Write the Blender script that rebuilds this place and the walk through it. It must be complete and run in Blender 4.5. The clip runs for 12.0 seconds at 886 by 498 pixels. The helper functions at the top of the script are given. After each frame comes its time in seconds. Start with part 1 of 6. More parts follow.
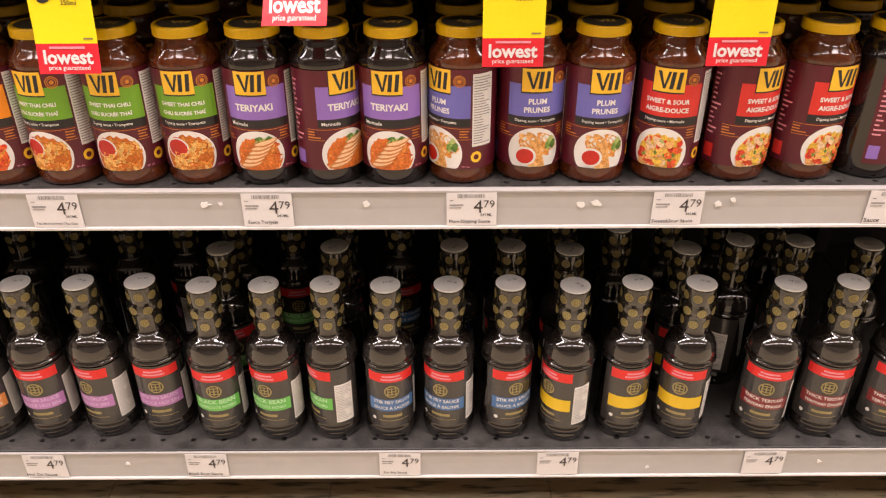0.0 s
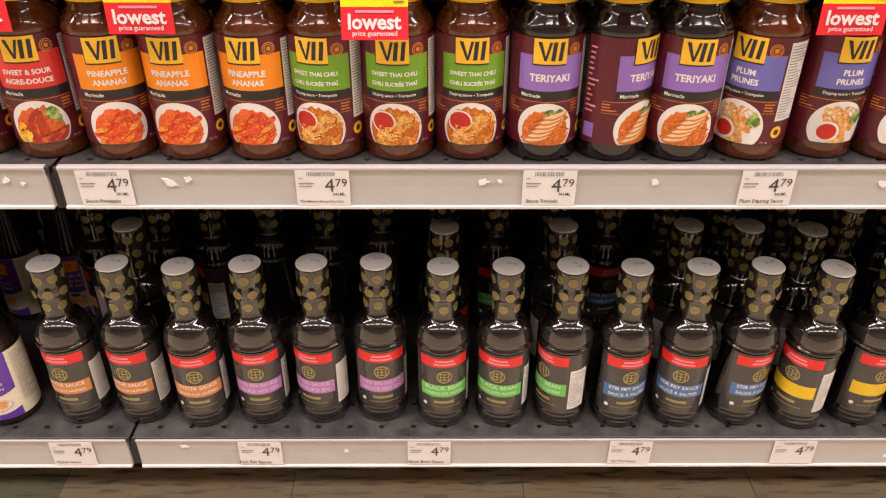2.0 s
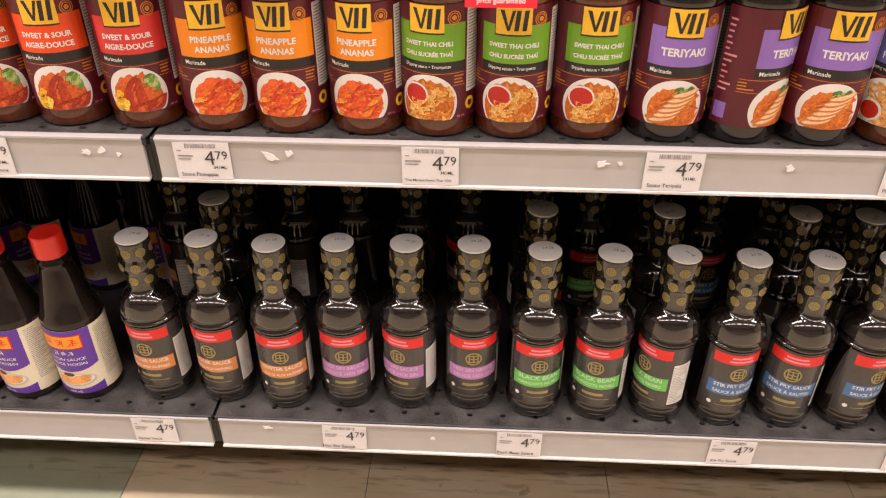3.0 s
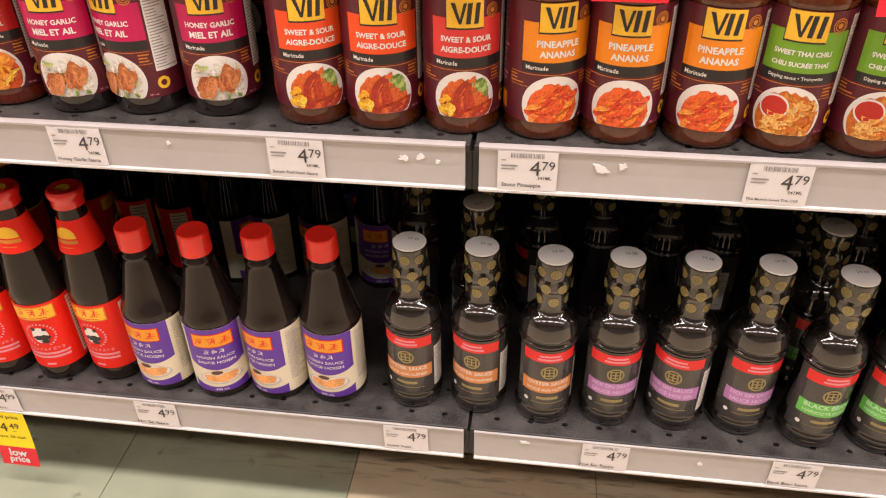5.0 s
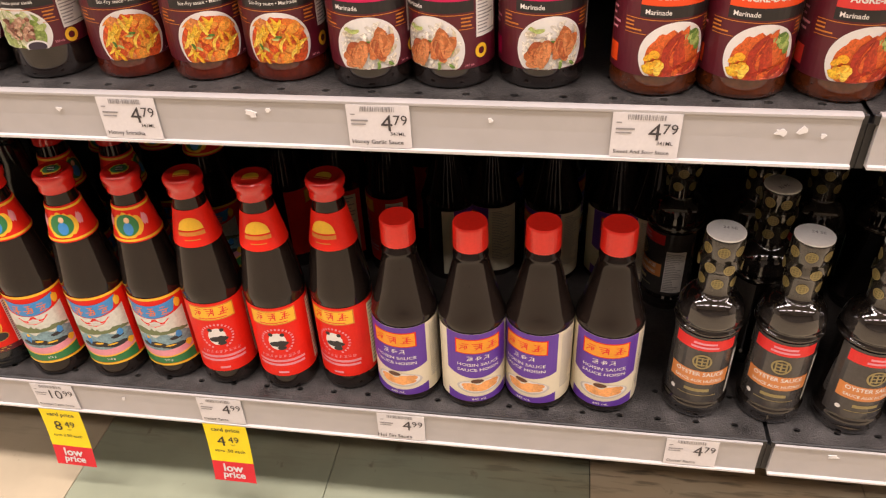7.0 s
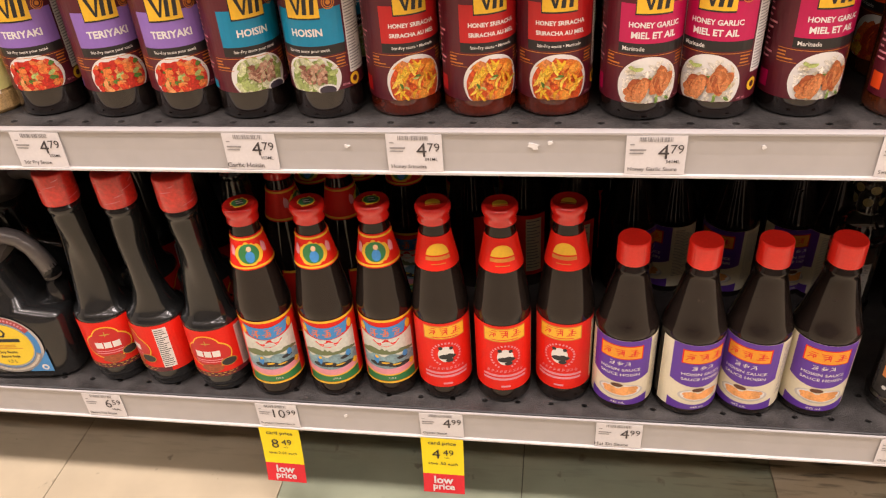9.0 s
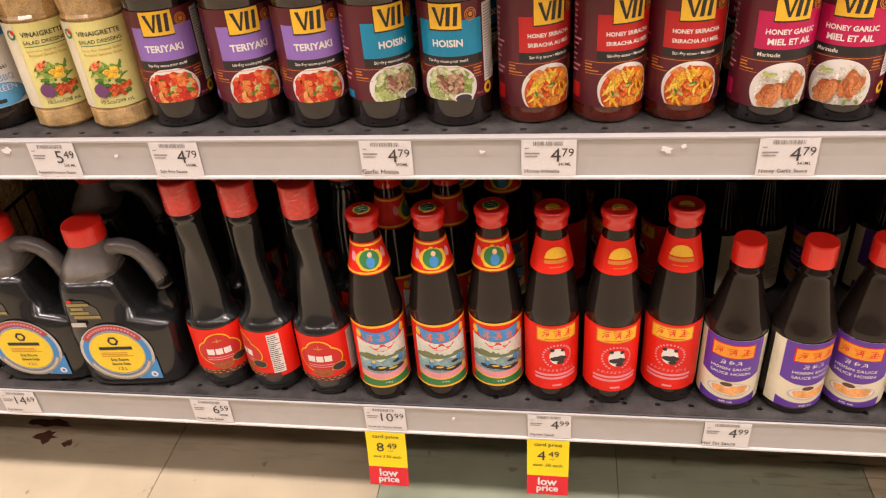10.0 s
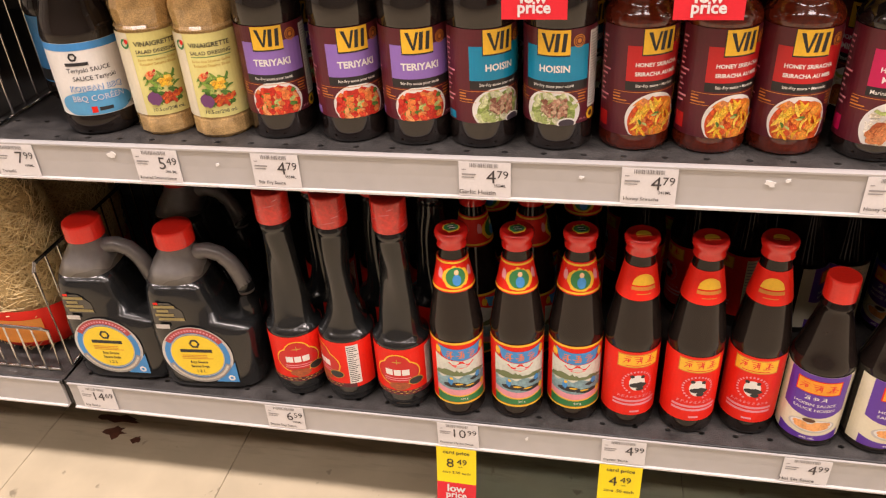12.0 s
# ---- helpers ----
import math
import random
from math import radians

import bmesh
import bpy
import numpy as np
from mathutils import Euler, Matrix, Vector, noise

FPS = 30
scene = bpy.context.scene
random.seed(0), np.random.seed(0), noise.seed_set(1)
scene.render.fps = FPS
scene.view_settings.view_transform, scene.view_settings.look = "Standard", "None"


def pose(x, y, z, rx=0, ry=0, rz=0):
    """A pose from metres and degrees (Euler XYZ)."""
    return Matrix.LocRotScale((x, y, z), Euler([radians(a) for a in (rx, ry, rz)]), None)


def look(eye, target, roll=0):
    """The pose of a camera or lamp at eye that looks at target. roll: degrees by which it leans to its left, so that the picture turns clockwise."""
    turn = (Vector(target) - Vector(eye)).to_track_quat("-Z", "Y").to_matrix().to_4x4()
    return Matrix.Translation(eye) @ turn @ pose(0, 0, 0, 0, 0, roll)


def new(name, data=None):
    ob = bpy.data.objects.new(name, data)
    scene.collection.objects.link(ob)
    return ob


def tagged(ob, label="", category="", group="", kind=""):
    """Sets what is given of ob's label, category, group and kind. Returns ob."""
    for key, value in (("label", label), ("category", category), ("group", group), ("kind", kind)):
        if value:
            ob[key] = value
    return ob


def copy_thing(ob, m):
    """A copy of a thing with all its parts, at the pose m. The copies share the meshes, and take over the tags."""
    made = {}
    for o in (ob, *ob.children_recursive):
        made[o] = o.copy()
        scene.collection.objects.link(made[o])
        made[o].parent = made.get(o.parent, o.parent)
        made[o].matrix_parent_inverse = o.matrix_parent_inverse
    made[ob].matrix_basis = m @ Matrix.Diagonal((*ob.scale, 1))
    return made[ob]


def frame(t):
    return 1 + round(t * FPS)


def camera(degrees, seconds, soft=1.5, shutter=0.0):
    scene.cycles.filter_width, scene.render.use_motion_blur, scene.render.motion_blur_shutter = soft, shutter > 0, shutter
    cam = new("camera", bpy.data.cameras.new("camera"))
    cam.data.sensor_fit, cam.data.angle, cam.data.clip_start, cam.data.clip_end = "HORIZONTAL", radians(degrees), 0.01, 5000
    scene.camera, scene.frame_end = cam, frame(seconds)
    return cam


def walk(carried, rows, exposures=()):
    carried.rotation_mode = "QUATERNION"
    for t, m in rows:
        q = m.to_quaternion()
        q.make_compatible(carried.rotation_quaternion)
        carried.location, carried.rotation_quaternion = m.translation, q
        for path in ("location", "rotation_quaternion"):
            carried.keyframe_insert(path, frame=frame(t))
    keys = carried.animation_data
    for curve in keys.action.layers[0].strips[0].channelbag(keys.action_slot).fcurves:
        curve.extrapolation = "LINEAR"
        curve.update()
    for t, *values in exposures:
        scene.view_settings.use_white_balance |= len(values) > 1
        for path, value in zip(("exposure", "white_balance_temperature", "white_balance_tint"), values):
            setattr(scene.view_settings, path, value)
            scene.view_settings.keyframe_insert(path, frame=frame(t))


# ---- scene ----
cam = camera(59.2, 12.0, soft=1.2)
PATH = [
    (0, (0.648, -0.717, 0.883), (0.652, 1.011, -0.123), -0.2),
    (0.5, (0.579, -0.715, 0.895), (0.611, 1.007, -0.122), -0.2),
    (1, (0.506, -0.703, 0.89), (0.542, 1.016, -0.132), -0.0),
    (1.5, (0.424, -0.69, 0.886), (0.462, 1.018, -0.155), 0.1),
    (2, (0.365, -0.67, 0.866), (0.377, 1.021, -0.201), 0.2),
    (2.5, (0.324, -0.654, 0.845), (0.291, 1.015, -0.257), 0.1),
    (3, (0.298, -0.629, 0.85), (0.214, 1.023, -0.274), -0.0),
    (3.5, (0.248, -0.621, 0.845), (0.12, 1.018, -0.294), -0.2),
    (3.7, (0.212, -0.624, 0.847), (0.068, 1.011, -0.296), -0.4),
    (5.3, (0.02, -0.594, 0.859), (-0.212, 1.015, -0.306), -0.8),
    (5.5, (-0.009, -0.618, 0.865), (-0.21, 1.0, -0.294), -0.9),
    (6, (-0.081, -0.622, 0.86), (-0.31, 1.0, -0.287), -1.1),
    (6.5, (-0.157, -0.58, 0.826), (-0.418, 1.032, -0.329), -1.8),
    (7, (-0.221, -0.552, 0.805), (-0.502, 1.035, -0.38), -2.8),
    (7.5, (-0.279, -0.545, 0.815), (-0.574, 1.028, -0.383), -3.6),
    (7.7, (-0.308, -0.554, 0.819), (-0.613, 1.015, -0.384), -3.9),
    (9.3, (-0.481, -0.644, 0.858), (-0.766, 0.985, -0.267), -4.4),
    (9.5, (-0.507, -0.654, 0.862), (-0.792, 0.981, -0.254), -4.5),
    (10, (-0.566, -0.671, 0.859), (-0.861, 0.97, -0.247), -4.9),
    (10.5, (-0.599, -0.678, 0.857), (-0.916, 0.955, -0.252), -5.0),
    (11, (-0.607, -0.664, 0.864), (-0.954, 0.968, -0.238), -4.8),
    (11.5, (-0.599, -0.66, 0.872), (-0.969, 0.973, -0.223), -4.3),
    (12, (-0.627, -0.68, 0.875), (-0.999, 0.961, -0.205), -3.6),
]
walk(cam, [(t, look(eye, target, roll)) for t, eye, target, roll in PATH])

# ---- world and lights ----
world = bpy.data.worlds.new("store_air")
world.use_nodes = True
world.node_tree.nodes["Background"].inputs[0].default_value = (1.0, 0.85, 0.80, 1)
world.node_tree.nodes["Background"].inputs[1].default_value = 0.01
scene.world = world
scene.view_settings.exposure = -0.30
CEILING = 3.6
LAMP_ROWS = ((-0.80, 70), (-2.35, 24))


def ceiling_tubes():
    """Rows of fluorescent tubes along the aisle, hung from the ceiling."""
    for y, watts in LAMP_ROWS:
        for k in range(-3, 4):
            data = bpy.data.lights.new("fluorescent_tube", "AREA")
            data.shape, data.size, data.size_y = "RECTANGLE", 1.15, 0.34
            data.energy, data.color = watts, (1.0, 0.85, 0.82)
            ob = new("fluorescent_tube", data)
            ob.matrix_world = pose(1.75 * k + 0.2, y, CEILING - 0.12)


ceiling_tubes()


# ---- materials ----
def shader(name, colour, rough=0.5, metal=0.0, coat=0.0, vary=0.12, grain=60.0, bump=0.0, spec=0.5, coat_rough=0.04):
    """A surface with broad and fine variation of its colour and gloss, and fine relief."""
    m = bpy.data.materials.new(name)
    m.use_nodes = True
    n, l = m.node_tree.nodes, m.node_tree.links
    b = n["Principled BSDF"]
    co = n.new("ShaderNodeTexCoord")
    fine, broad = n.new("ShaderNodeTexNoise"), n.new("ShaderNodeTexNoise")
    fine.inputs["Scale"].default_value, fine.inputs["Detail"].default_value = grain * 6, 3
    broad.inputs["Scale"].default_value, broad.inputs["Detail"].default_value = grain * 0.5, 2
    add = n.new("ShaderNodeMath")
    add.operation = "ADD"
    span = n.new("ShaderNodeMapRange")
    span.inputs["From Min"].default_value, span.inputs["From Max"].default_value = 0.6, 1.4
    span.inputs["To Min"].default_value, span.inputs["To Max"].default_value = 1 - vary, 1 + vary
    mix = n.new("ShaderNodeMix")
    mix.data_type, mix.blend_type = "RGBA", "MULTIPLY"
    mix.inputs[0].default_value = 1.0
    mix.inputs[6].default_value = (*colour, 1)
    for tex in (fine, broad):
        l.new(co.outputs["Object"], tex.inputs["Vector"])
    l.new(fine.outputs[0], add.inputs[0])
    l.new(broad.outputs[0], add.inputs[1])
    l.new(add.outputs[0], span.inputs["Value"])
    l.new(span.outputs[0], mix.inputs[7])
    l.new(mix.outputs[2], b.inputs["Base Color"])
    gloss = n.new("ShaderNodeMapRange")
    gloss.inputs["To Min"].default_value, gloss.inputs["To Max"].default_value = rough * 0.8, min(1, rough * 1.2)
    l.new(broad.outputs[0], gloss.inputs["Value"])
    l.new(gloss.outputs[0], b.inputs["Roughness"])
    b.inputs["Metallic"].default_value = metal
    b.inputs["Coat Weight"].default_value = coat
    b.inputs["Coat Roughness"].default_value = coat_rough
    b.inputs["Specular IOR Level"].default_value = spec
    if bump:
        r = n.new("ShaderNodeBump")
        r.inputs["Strength"].default_value, r.inputs["Distance"].default_value = bump, 0.001
        l.new(fine.outputs[0], r.inputs["Height"])
        l.new(r.outputs[0], b.inputs["Normal"])
    return m


def printed_food(name, stops, rough=0.45):
    """Pictured food: every morsel takes one of the given colours, with small lit and browned patches."""
    m = bpy.data.materials.new(name)
    m.use_nodes = True
    n, l = m.node_tree.nodes, m.node_tree.links
    b = n["Principled BSDF"]
    geo, co = n.new("ShaderNodeNewGeometry"), n.new("ShaderNodeTexCoord")
    ramp = n.new("ShaderNodeValToRGB")
    ramp.color_ramp.interpolation = "CONSTANT"
    e = ramp.color_ramp.elements
    while len(e) < len(stops):
        e.new(0.5)
    for i, c in enumerate(stops):
        e[i].position, e[i].color = i / len(stops), (*c, 1)
    l.new(geo.outputs["Random Per Island"], ramp.inputs[0])
    grain = n.new("ShaderNodeTexNoise")
    grain.inputs["Scale"].default_value, grain.inputs["Detail"].default_value, grain.inputs["Distortion"].default_value = 340, 4, 1.2
    l.new(co.outputs["Object"], grain.inputs["Vector"])
    span = n.new("ShaderNodeMapRange")
    span.inputs["From Min"].default_value, span.inputs["From Max"].default_value = 0.35, 0.65
    span.inputs["To Min"].default_value, span.inputs["To Max"].default_value = 0.66, 1.24
    l.new(grain.outputs[0], span.inputs["Value"])
    mul = n.new("ShaderNodeMix")
    mul.data_type, mul.blend_type = "RGBA", "MULTIPLY"
    mul.inputs[0].default_value = 1.0
    l.new(ramp.outputs[0], mul.inputs[6])
    l.new(span.outputs[0], mul.inputs[7])
    l.new(mul.outputs[2], b.inputs["Base Color"])
    b.inputs["Roughness"].default_value = rough
    return m


def tile_material(name, colour):
    """Worn vinyl floor tile: mottling, scuffs, and grime that has gathered along the foot of the shelves."""
    m = bpy.data.materials.new(name)
    m.use_nodes = True
    n, l = m.node_tree.nodes, m.node_tree.links
    b = n["Principled BSDF"]
    geo, info = n.new("ShaderNodeNewGeometry"), n.new("ShaderNodeObjectInfo")

    def noise_at(scale, stretch=(1, 1, 1), detail=4):
        mp, t = n.new("ShaderNodeMapping"), n.new("ShaderNodeTexNoise")
        mp.inputs["Scale"].default_value = stretch
        t.inputs["Scale"].default_value, t.inputs["Detail"].default_value = scale, detail
        l.new(geo.outputs["Position"], mp.inputs["Vector"])
        l.new(mp.outputs[0], t.inputs["Vector"])
        return t.outputs[0]

    def span(value, a, c, lo, hi):
        r = n.new("ShaderNodeMapRange")
        for key, v in (("From Min", a), ("From Max", c), ("To Min", lo), ("To Max", hi)):
            r.inputs[key].default_value = v
        l.new(value, r.inputs["Value"])
        return r.outputs[0]

    def times(x, y):
        r = n.new("ShaderNodeMath")
        r.operation = "MULTIPLY"
        l.new(x, r.inputs[0])
        l.new(y, r.inputs[1])
        return r.outputs[0]

    def over(base, top, mask):
        r = n.new("ShaderNodeMix")
        r.data_type = "RGBA"
        l.new(mask, r.inputs[0])
        if isinstance(base, tuple):
            r.inputs[6].default_value = (*base, 1)
        else:
            l.new(base, r.inputs[6])
        r.inputs[7].default_value = (*top, 1)
        return r.outputs[2]

    light = tuple(min(1, c * 1.18) for c in colour)
    col = over(colour, light, span(noise_at(14), 0.35, 0.7, 0, 1))
    col = over(col, tuple(c * 0.72 for c in colour), span(info.outputs["Random"], 0, 1, 0, 0.25))
    col = over(col, (0.09, 0.07, 0.05), span(noise_at(34, (1.0, 0.8, 1)), 0.665, 0.72, 0, 0.55))
    sep = n.new("ShaderNodeSeparateXYZ")
    l.new(geo.outputs["Position"], sep.inputs[0])
    near = times(span(sep.outputs[1], 0.03, 0.10, 0, 1), span(sep.outputs[0], -0.35, -0.2, 0.3, 1))
    col = over(col, (0.46, 0.31, 0.16), times(near, span(noise_at(9, (0.7, 1.8, 1), 6), 0.32, 0.60, 0, 0.8)))
    col = over(col, (0.025, 0.018, 0.012), times(near, span(noise_at(52, (0.30, 2.2, 1), 9), 0.52, 0.64, 0, 0.8)))
    l.new(col, b.inputs["Base Color"])
    l.new(span(noise_at(20), 0.3, 0.7, 0.28, 0.5), b.inputs["Roughness"])
    bump = n.new("ShaderNodeBump")
    bump.inputs["Strength"].default_value, bump.inputs["Distance"].default_value = 0.15, 0.002
    l.new(noise_at(45), bump.inputs["Height"])
    l.new(bump.outputs[0], b.inputs["Normal"])
    return m


WHITE_PRINT = shader("white_print", (0.78, 0.76, 0.72), 0.45, vary=0.05)
PAPER = shader("tag_paper", (0.72, 0.70, 0.70), 0.45, vary=0.05)
TAG_INK = shader("tag_ink", (0.055, 0.048, 0.05), 0.5)
INK = shader("black_ink", (0.02, 0.02, 0.022), 0.45)
GREY_INK = shader("grey_ink", (0.30, 0.29, 0.29), 0.5)
STRIP = shader("label_black", (0.016, 0.014, 0.015), 0.35)
MAROON = shader("label_maroon", (0.098, 0.008, 0.018), 0.36, vary=0.1)
GOLD = shader("gold_print", (0.52, 0.33, 0.05), 0.35, vary=0.2)
DULL_GOLD = shader("dull_gold_print", (0.30, 0.24, 0.09), 0.4, vary=0.25)
COIN_GROUND = shader("dark_gold_print", (0.16, 0.135, 0.05), 0.4, vary=0.3)
PANEL_GOLD = shader("panel_gold", (0.82, 0.34, 0.02), 0.4, vary=0.1)
LOGO_YELLOW = shader("logo_yellow", (0.85, 0.50, 0.03), 0.4, vary=0.1)
ORANGE_LINE = shader("orange_print", (0.62, 0.22, 0.03), 0.4)
LID_YELLOW = shader("lid_yellow", (0.78, 0.47, 0.004), 0.35, coat=0.15, vary=0.12)
LID_TOP = shader("lid_top_black", (0.05, 0.04, 0.03), 0.35, vary=0.2)
CAP_RED = shader("cap_red", (0.78, 0.024, 0.014), 0.32, coat=0.3, vary=0.08, bump=0.1)
CAP_RED_METAL = shader("metal_cap_red", (0.62, 0.016, 0.012), 0.22, coat=0.6, vary=0.1)
CAP_WRAP = shader("shrink_wrapped_red", (0.66, 0.030, 0.022), 0.30, coat=0.6, vary=0.35, grain=45, bump=0.6)
CAP_WHITE = shader("cap_white", (0.84, 0.83, 0.81), 0.4, vary=0.06)
DARK_GLASS = shader("dark_sauce_in_glass", (0.008, 0.006, 0.005), 0.07, coat=1.0, vary=0.3, spec=0.6, coat_rough=0.0)
GREY_GLASS = shader("thin_sauce_film_in_glass", (0.018, 0.015, 0.013), 0.07, coat=1.0, vary=0.6, grain=60, spec=0.6, coat_rough=0.0)
BROWN_GLASS = shader("brown_sauce_in_glass", (0.013, 0.0088, 0.0072), 0.10, coat=0.20, vary=0.3, spec=0.32, coat_rough=0.01)
SLEEVE = shader("shrink_sleeve_black", (0.032, 0.029, 0.024), 0.12, coat=1.0, vary=0.3, coat_rough=0.03)
LABEL_GREY = shader("label_charcoal", (0.046, 0.042, 0.039), 0.22, coat=0.4, vary=0.2, coat_rough=0.12)
RED_BAND = shader("band_red", (0.72, 0.022, 0.020), 0.38, vary=0.06)
LABEL_RED = shader("label_red", (0.76, 0.018, 0.008), 0.42, vary=0.07, spec=0.3)
PURPLE = shader("label_purple", (0.11, 0.035, 0.33), 0.35, vary=0.07)
CREAM = shader("label_cream", (0.76, 0.70, 0.52), 0.4, vary=0.06)
PLASTIC_BLACK = shader("soy_in_plastic", (0.012, 0.0125, 0.0125), 0.18, coat=0.3, vary=0.25, grain=20)
PLASTIC_GREY = shader("clear_plastic_grey", (0.15, 0.14, 0.135), 0.28, coat=0.4, vary=0.2, grain=20)
BLUE_PRINT = shader("blue_print", (0.05, 0.26, 0.60), 0.38)
YELLOW_PRINT = shader("yellow_print", (0.85, 0.62, 0.03), 0.4, vary=0.06)
SIGN_YELLOW = shader("sign_yellow", (0.90, 0.72, 0.005), 0.5, vary=0.04)
SIGN_RED = shader("sign_red", (0.70, 0.015, 0.03), 0.5, vary=0.05)
GREEN_PRINT = shader("green_print", (0.03, 0.20, 0.06), 0.4)
PINK_PRINT = shader("pink_print", (0.75, 0.30, 0.36), 0.4)
SKY_PRINT = shader("teal_print", (0.22, 0.36, 0.40), 0.4, vary=0.5, grain=60)
HAZE_PRINT = shader("hazy_sky_print", (0.66, 0.68, 0.60), 0.4, vary=0.2, grain=40)
DECK = shader("shelf_deck_charcoal", (0.046, 0.043, 0.041), 0.42, vary=0.85, grain=95, bump=1.0)
CHANNEL = shader("price_channel_grey", (0.44, 0.425, 0.415), 0.36, coat=0.25, vary=0.06, grain=8)
# Lighter copy of the channel grey: the bottom edge's highlight put into colour.
CHANNEL_HIGHLIGHT = shader("price_channel_lit_edge", (0.60, 0.58, 0.56), 0.4, vary=0.08)
STEEL_BLACK = shader("painted_steel_black", (0.014, 0.014, 0.014), 0.5, vary=0.25)
RESIDUE = shader("torn_paper", (0.78, 0.77, 0.75), 0.7, vary=0.1)
WALL_PAINT = shader("wall_paint", (0.62, 0.58, 0.52), 0.7, grain=3)
AISLE_WALL = shader("dull_aisle_wall", (0.26, 0.23, 0.20), 0.7, grain=3)
CHROME = shader("chrome_wire", (0.60, 0.58, 0.55), 0.2, metal=1.0)
NOODLE = shader("dry_noodle", (0.72, 0.56, 0.28), 0.5, vary=0.25, grain=40)
NOODLE_MASS = shader("noodle_mass", (0.44, 0.31, 0.13), 0.6, vary=0.5, grain=60, bump=0.8)
TILE_BEIGE = tile_material("tile_beige", (0.54, 0.46, 0.32))
TILE_GREEN = tile_material("tile_green", (0.32, 0.35, 0.25))
GROUT = shader("tile_joint", (0.09, 0.075, 0.055), 0.8)


# ---- shapes ----
def mesh_of(name, verts, faces, material, smooth=False):
    me = bpy.data.meshes.new(name)
    me.from_pydata(verts, [], faces)
    me.materials.append(material)
    if smooth:
        me.polygons.foreach_set("use_smooth", [True] * len(me.polygons))
    me.update()
    return me


def part(name, shape, material, parent, label="", smooth=False):
    """One mesh object, from (verts, faces), under a thing or a part."""
    ob = new(name, mesh_of(name, shape[0], shape[1], material, smooth))
    ob.parent = parent
    return tagged(ob, label)


def thing(name, label, category, group="", kind=""):
    return tagged(new(name), label, category, group, kind)


def join(*shapes):
    verts, faces = [], []
    for v, f in shapes:
        k = len(verts)
        verts += list(v)
        faces += [tuple(i + k for i in p) for p in f]
    return verts, faces


def moved(shape, du, dv):
    return [(u + du, v + dv) for u, v in shape[0]], shape[1]


def columns(cols):
    """A flat shape from columns (u, low, high)."""
    verts = [p for u, lo, hi in cols for p in ((u, lo), (u, hi))]
    return verts, [(2 * i, 2 * i + 2, 2 * i + 3, 2 * i + 1) for i in range(len(cols) - 1)]


def rect(u0, u1, v0, v1, step=0.005):
    n = max(1, math.ceil((u1 - u0) / step))
    return columns([(u0 + (u1 - u0) * i / n, v0, v1) for i in range(n + 1)])


def oval(cu, cv, a, b, floor=-9.0, n=20, wobble=0.0, seed=0):
    rng = random.Random(seed)
    cols = []
    for i in range(n + 1):
        c = -math.cos(math.pi * i / n)
        h = b * math.sqrt(max(0, 1 - c * c))
        lo, hi = cv - h * (1 + rng.uniform(-wobble, wobble)), cv + h * (1 + rng.uniform(-wobble, wobble))
        cols.append((cu + a * c, max(floor, lo), max(floor, hi)))
    return columns(cols)


def ring(cu, cv, r0, r1, n=24, squash=1.0):
    verts = []
    for i in range(n):
        a = 2 * math.pi * i / n
        verts += [(cu + r0 * math.cos(a), cv + squash * r0 * math.sin(a)), (cu + r1 * math.cos(a), cv + squash * r1 * math.sin(a))]
    return verts, [(2 * i, 2 * i + 1, (2 * i + 3) % (2 * n), (2 * i + 2) % (2 * n)) for i in range(n)]


def poly(points):
    return list(points), [tuple(range(len(points)))]


def bars(u0, u1, v0, v1, rows, fill=0.45, seed=1, ragged=0.5):
    """Lines of small print, as plain bars."""
    rng = random.Random(seed)
    out = []
    pitch = (v1 - v0) / rows
    for r in range(rows):
        v = v1 - (r + 0.5) * pitch
        out.append(rect(u0, u1 - (u1 - u0) * ragged * rng.random(), v - pitch * fill / 2, v + pitch * fill / 2, 0.008))
    return join(*out)


TEXTS = {}


def words(text, width, height, cu=0.0, cv=0.0, heavy=0.012):
    """Lettering as a flat shape, fitted into width and height about a centre."""
    if (text, heavy) not in TEXTS:
        cu_ = bpy.data.curves.new("lettering", "FONT")
        cu_.body, cu_.resolution_u, cu_.offset, cu_.align_x = text, 2, heavy, "CENTER"
        ob = new("lettering", cu_)
        me = ob.to_mesh()
        TEXTS[text, heavy] = [(v.co.x, v.co.y) for v in me.vertices], [tuple(p.vertices) for p in me.polygons]
        ob.to_mesh_clear()
        bpy.data.objects.remove(ob)
        bpy.data.curves.remove(cu_)
    verts, faces = TEXTS[text, heavy]
    if not verts:
        return [], []
    us, vs = [p[0] for p in verts], [p[1] for p in verts]
    k = min(width / (max(us) - min(us)), height / (max(vs) - min(vs)))
    mu, mv = (max(us) + min(us)) / 2, (max(vs) + min(vs)) / 2
    return [((u - mu) * k + cu, (v - mv) * k + cv) for u, v in verts], faces


def wrapped(shape, radius, off=0.0003, turn=0.0):
    """A flat shape laid round a cylinder, its origin at the front."""
    out = []
    for u, v in shape[0]:
        a = u / radius + turn
        out.append(((radius + off) * math.sin(a), -(radius + off) * math.cos(a), v))
    return out, shape[1]


def upright(shape, off=0.0):
    """A flat shape stood upright, facing the aisle."""
    return [(u, -off, v) for u, v in shape[0]], shape[1]


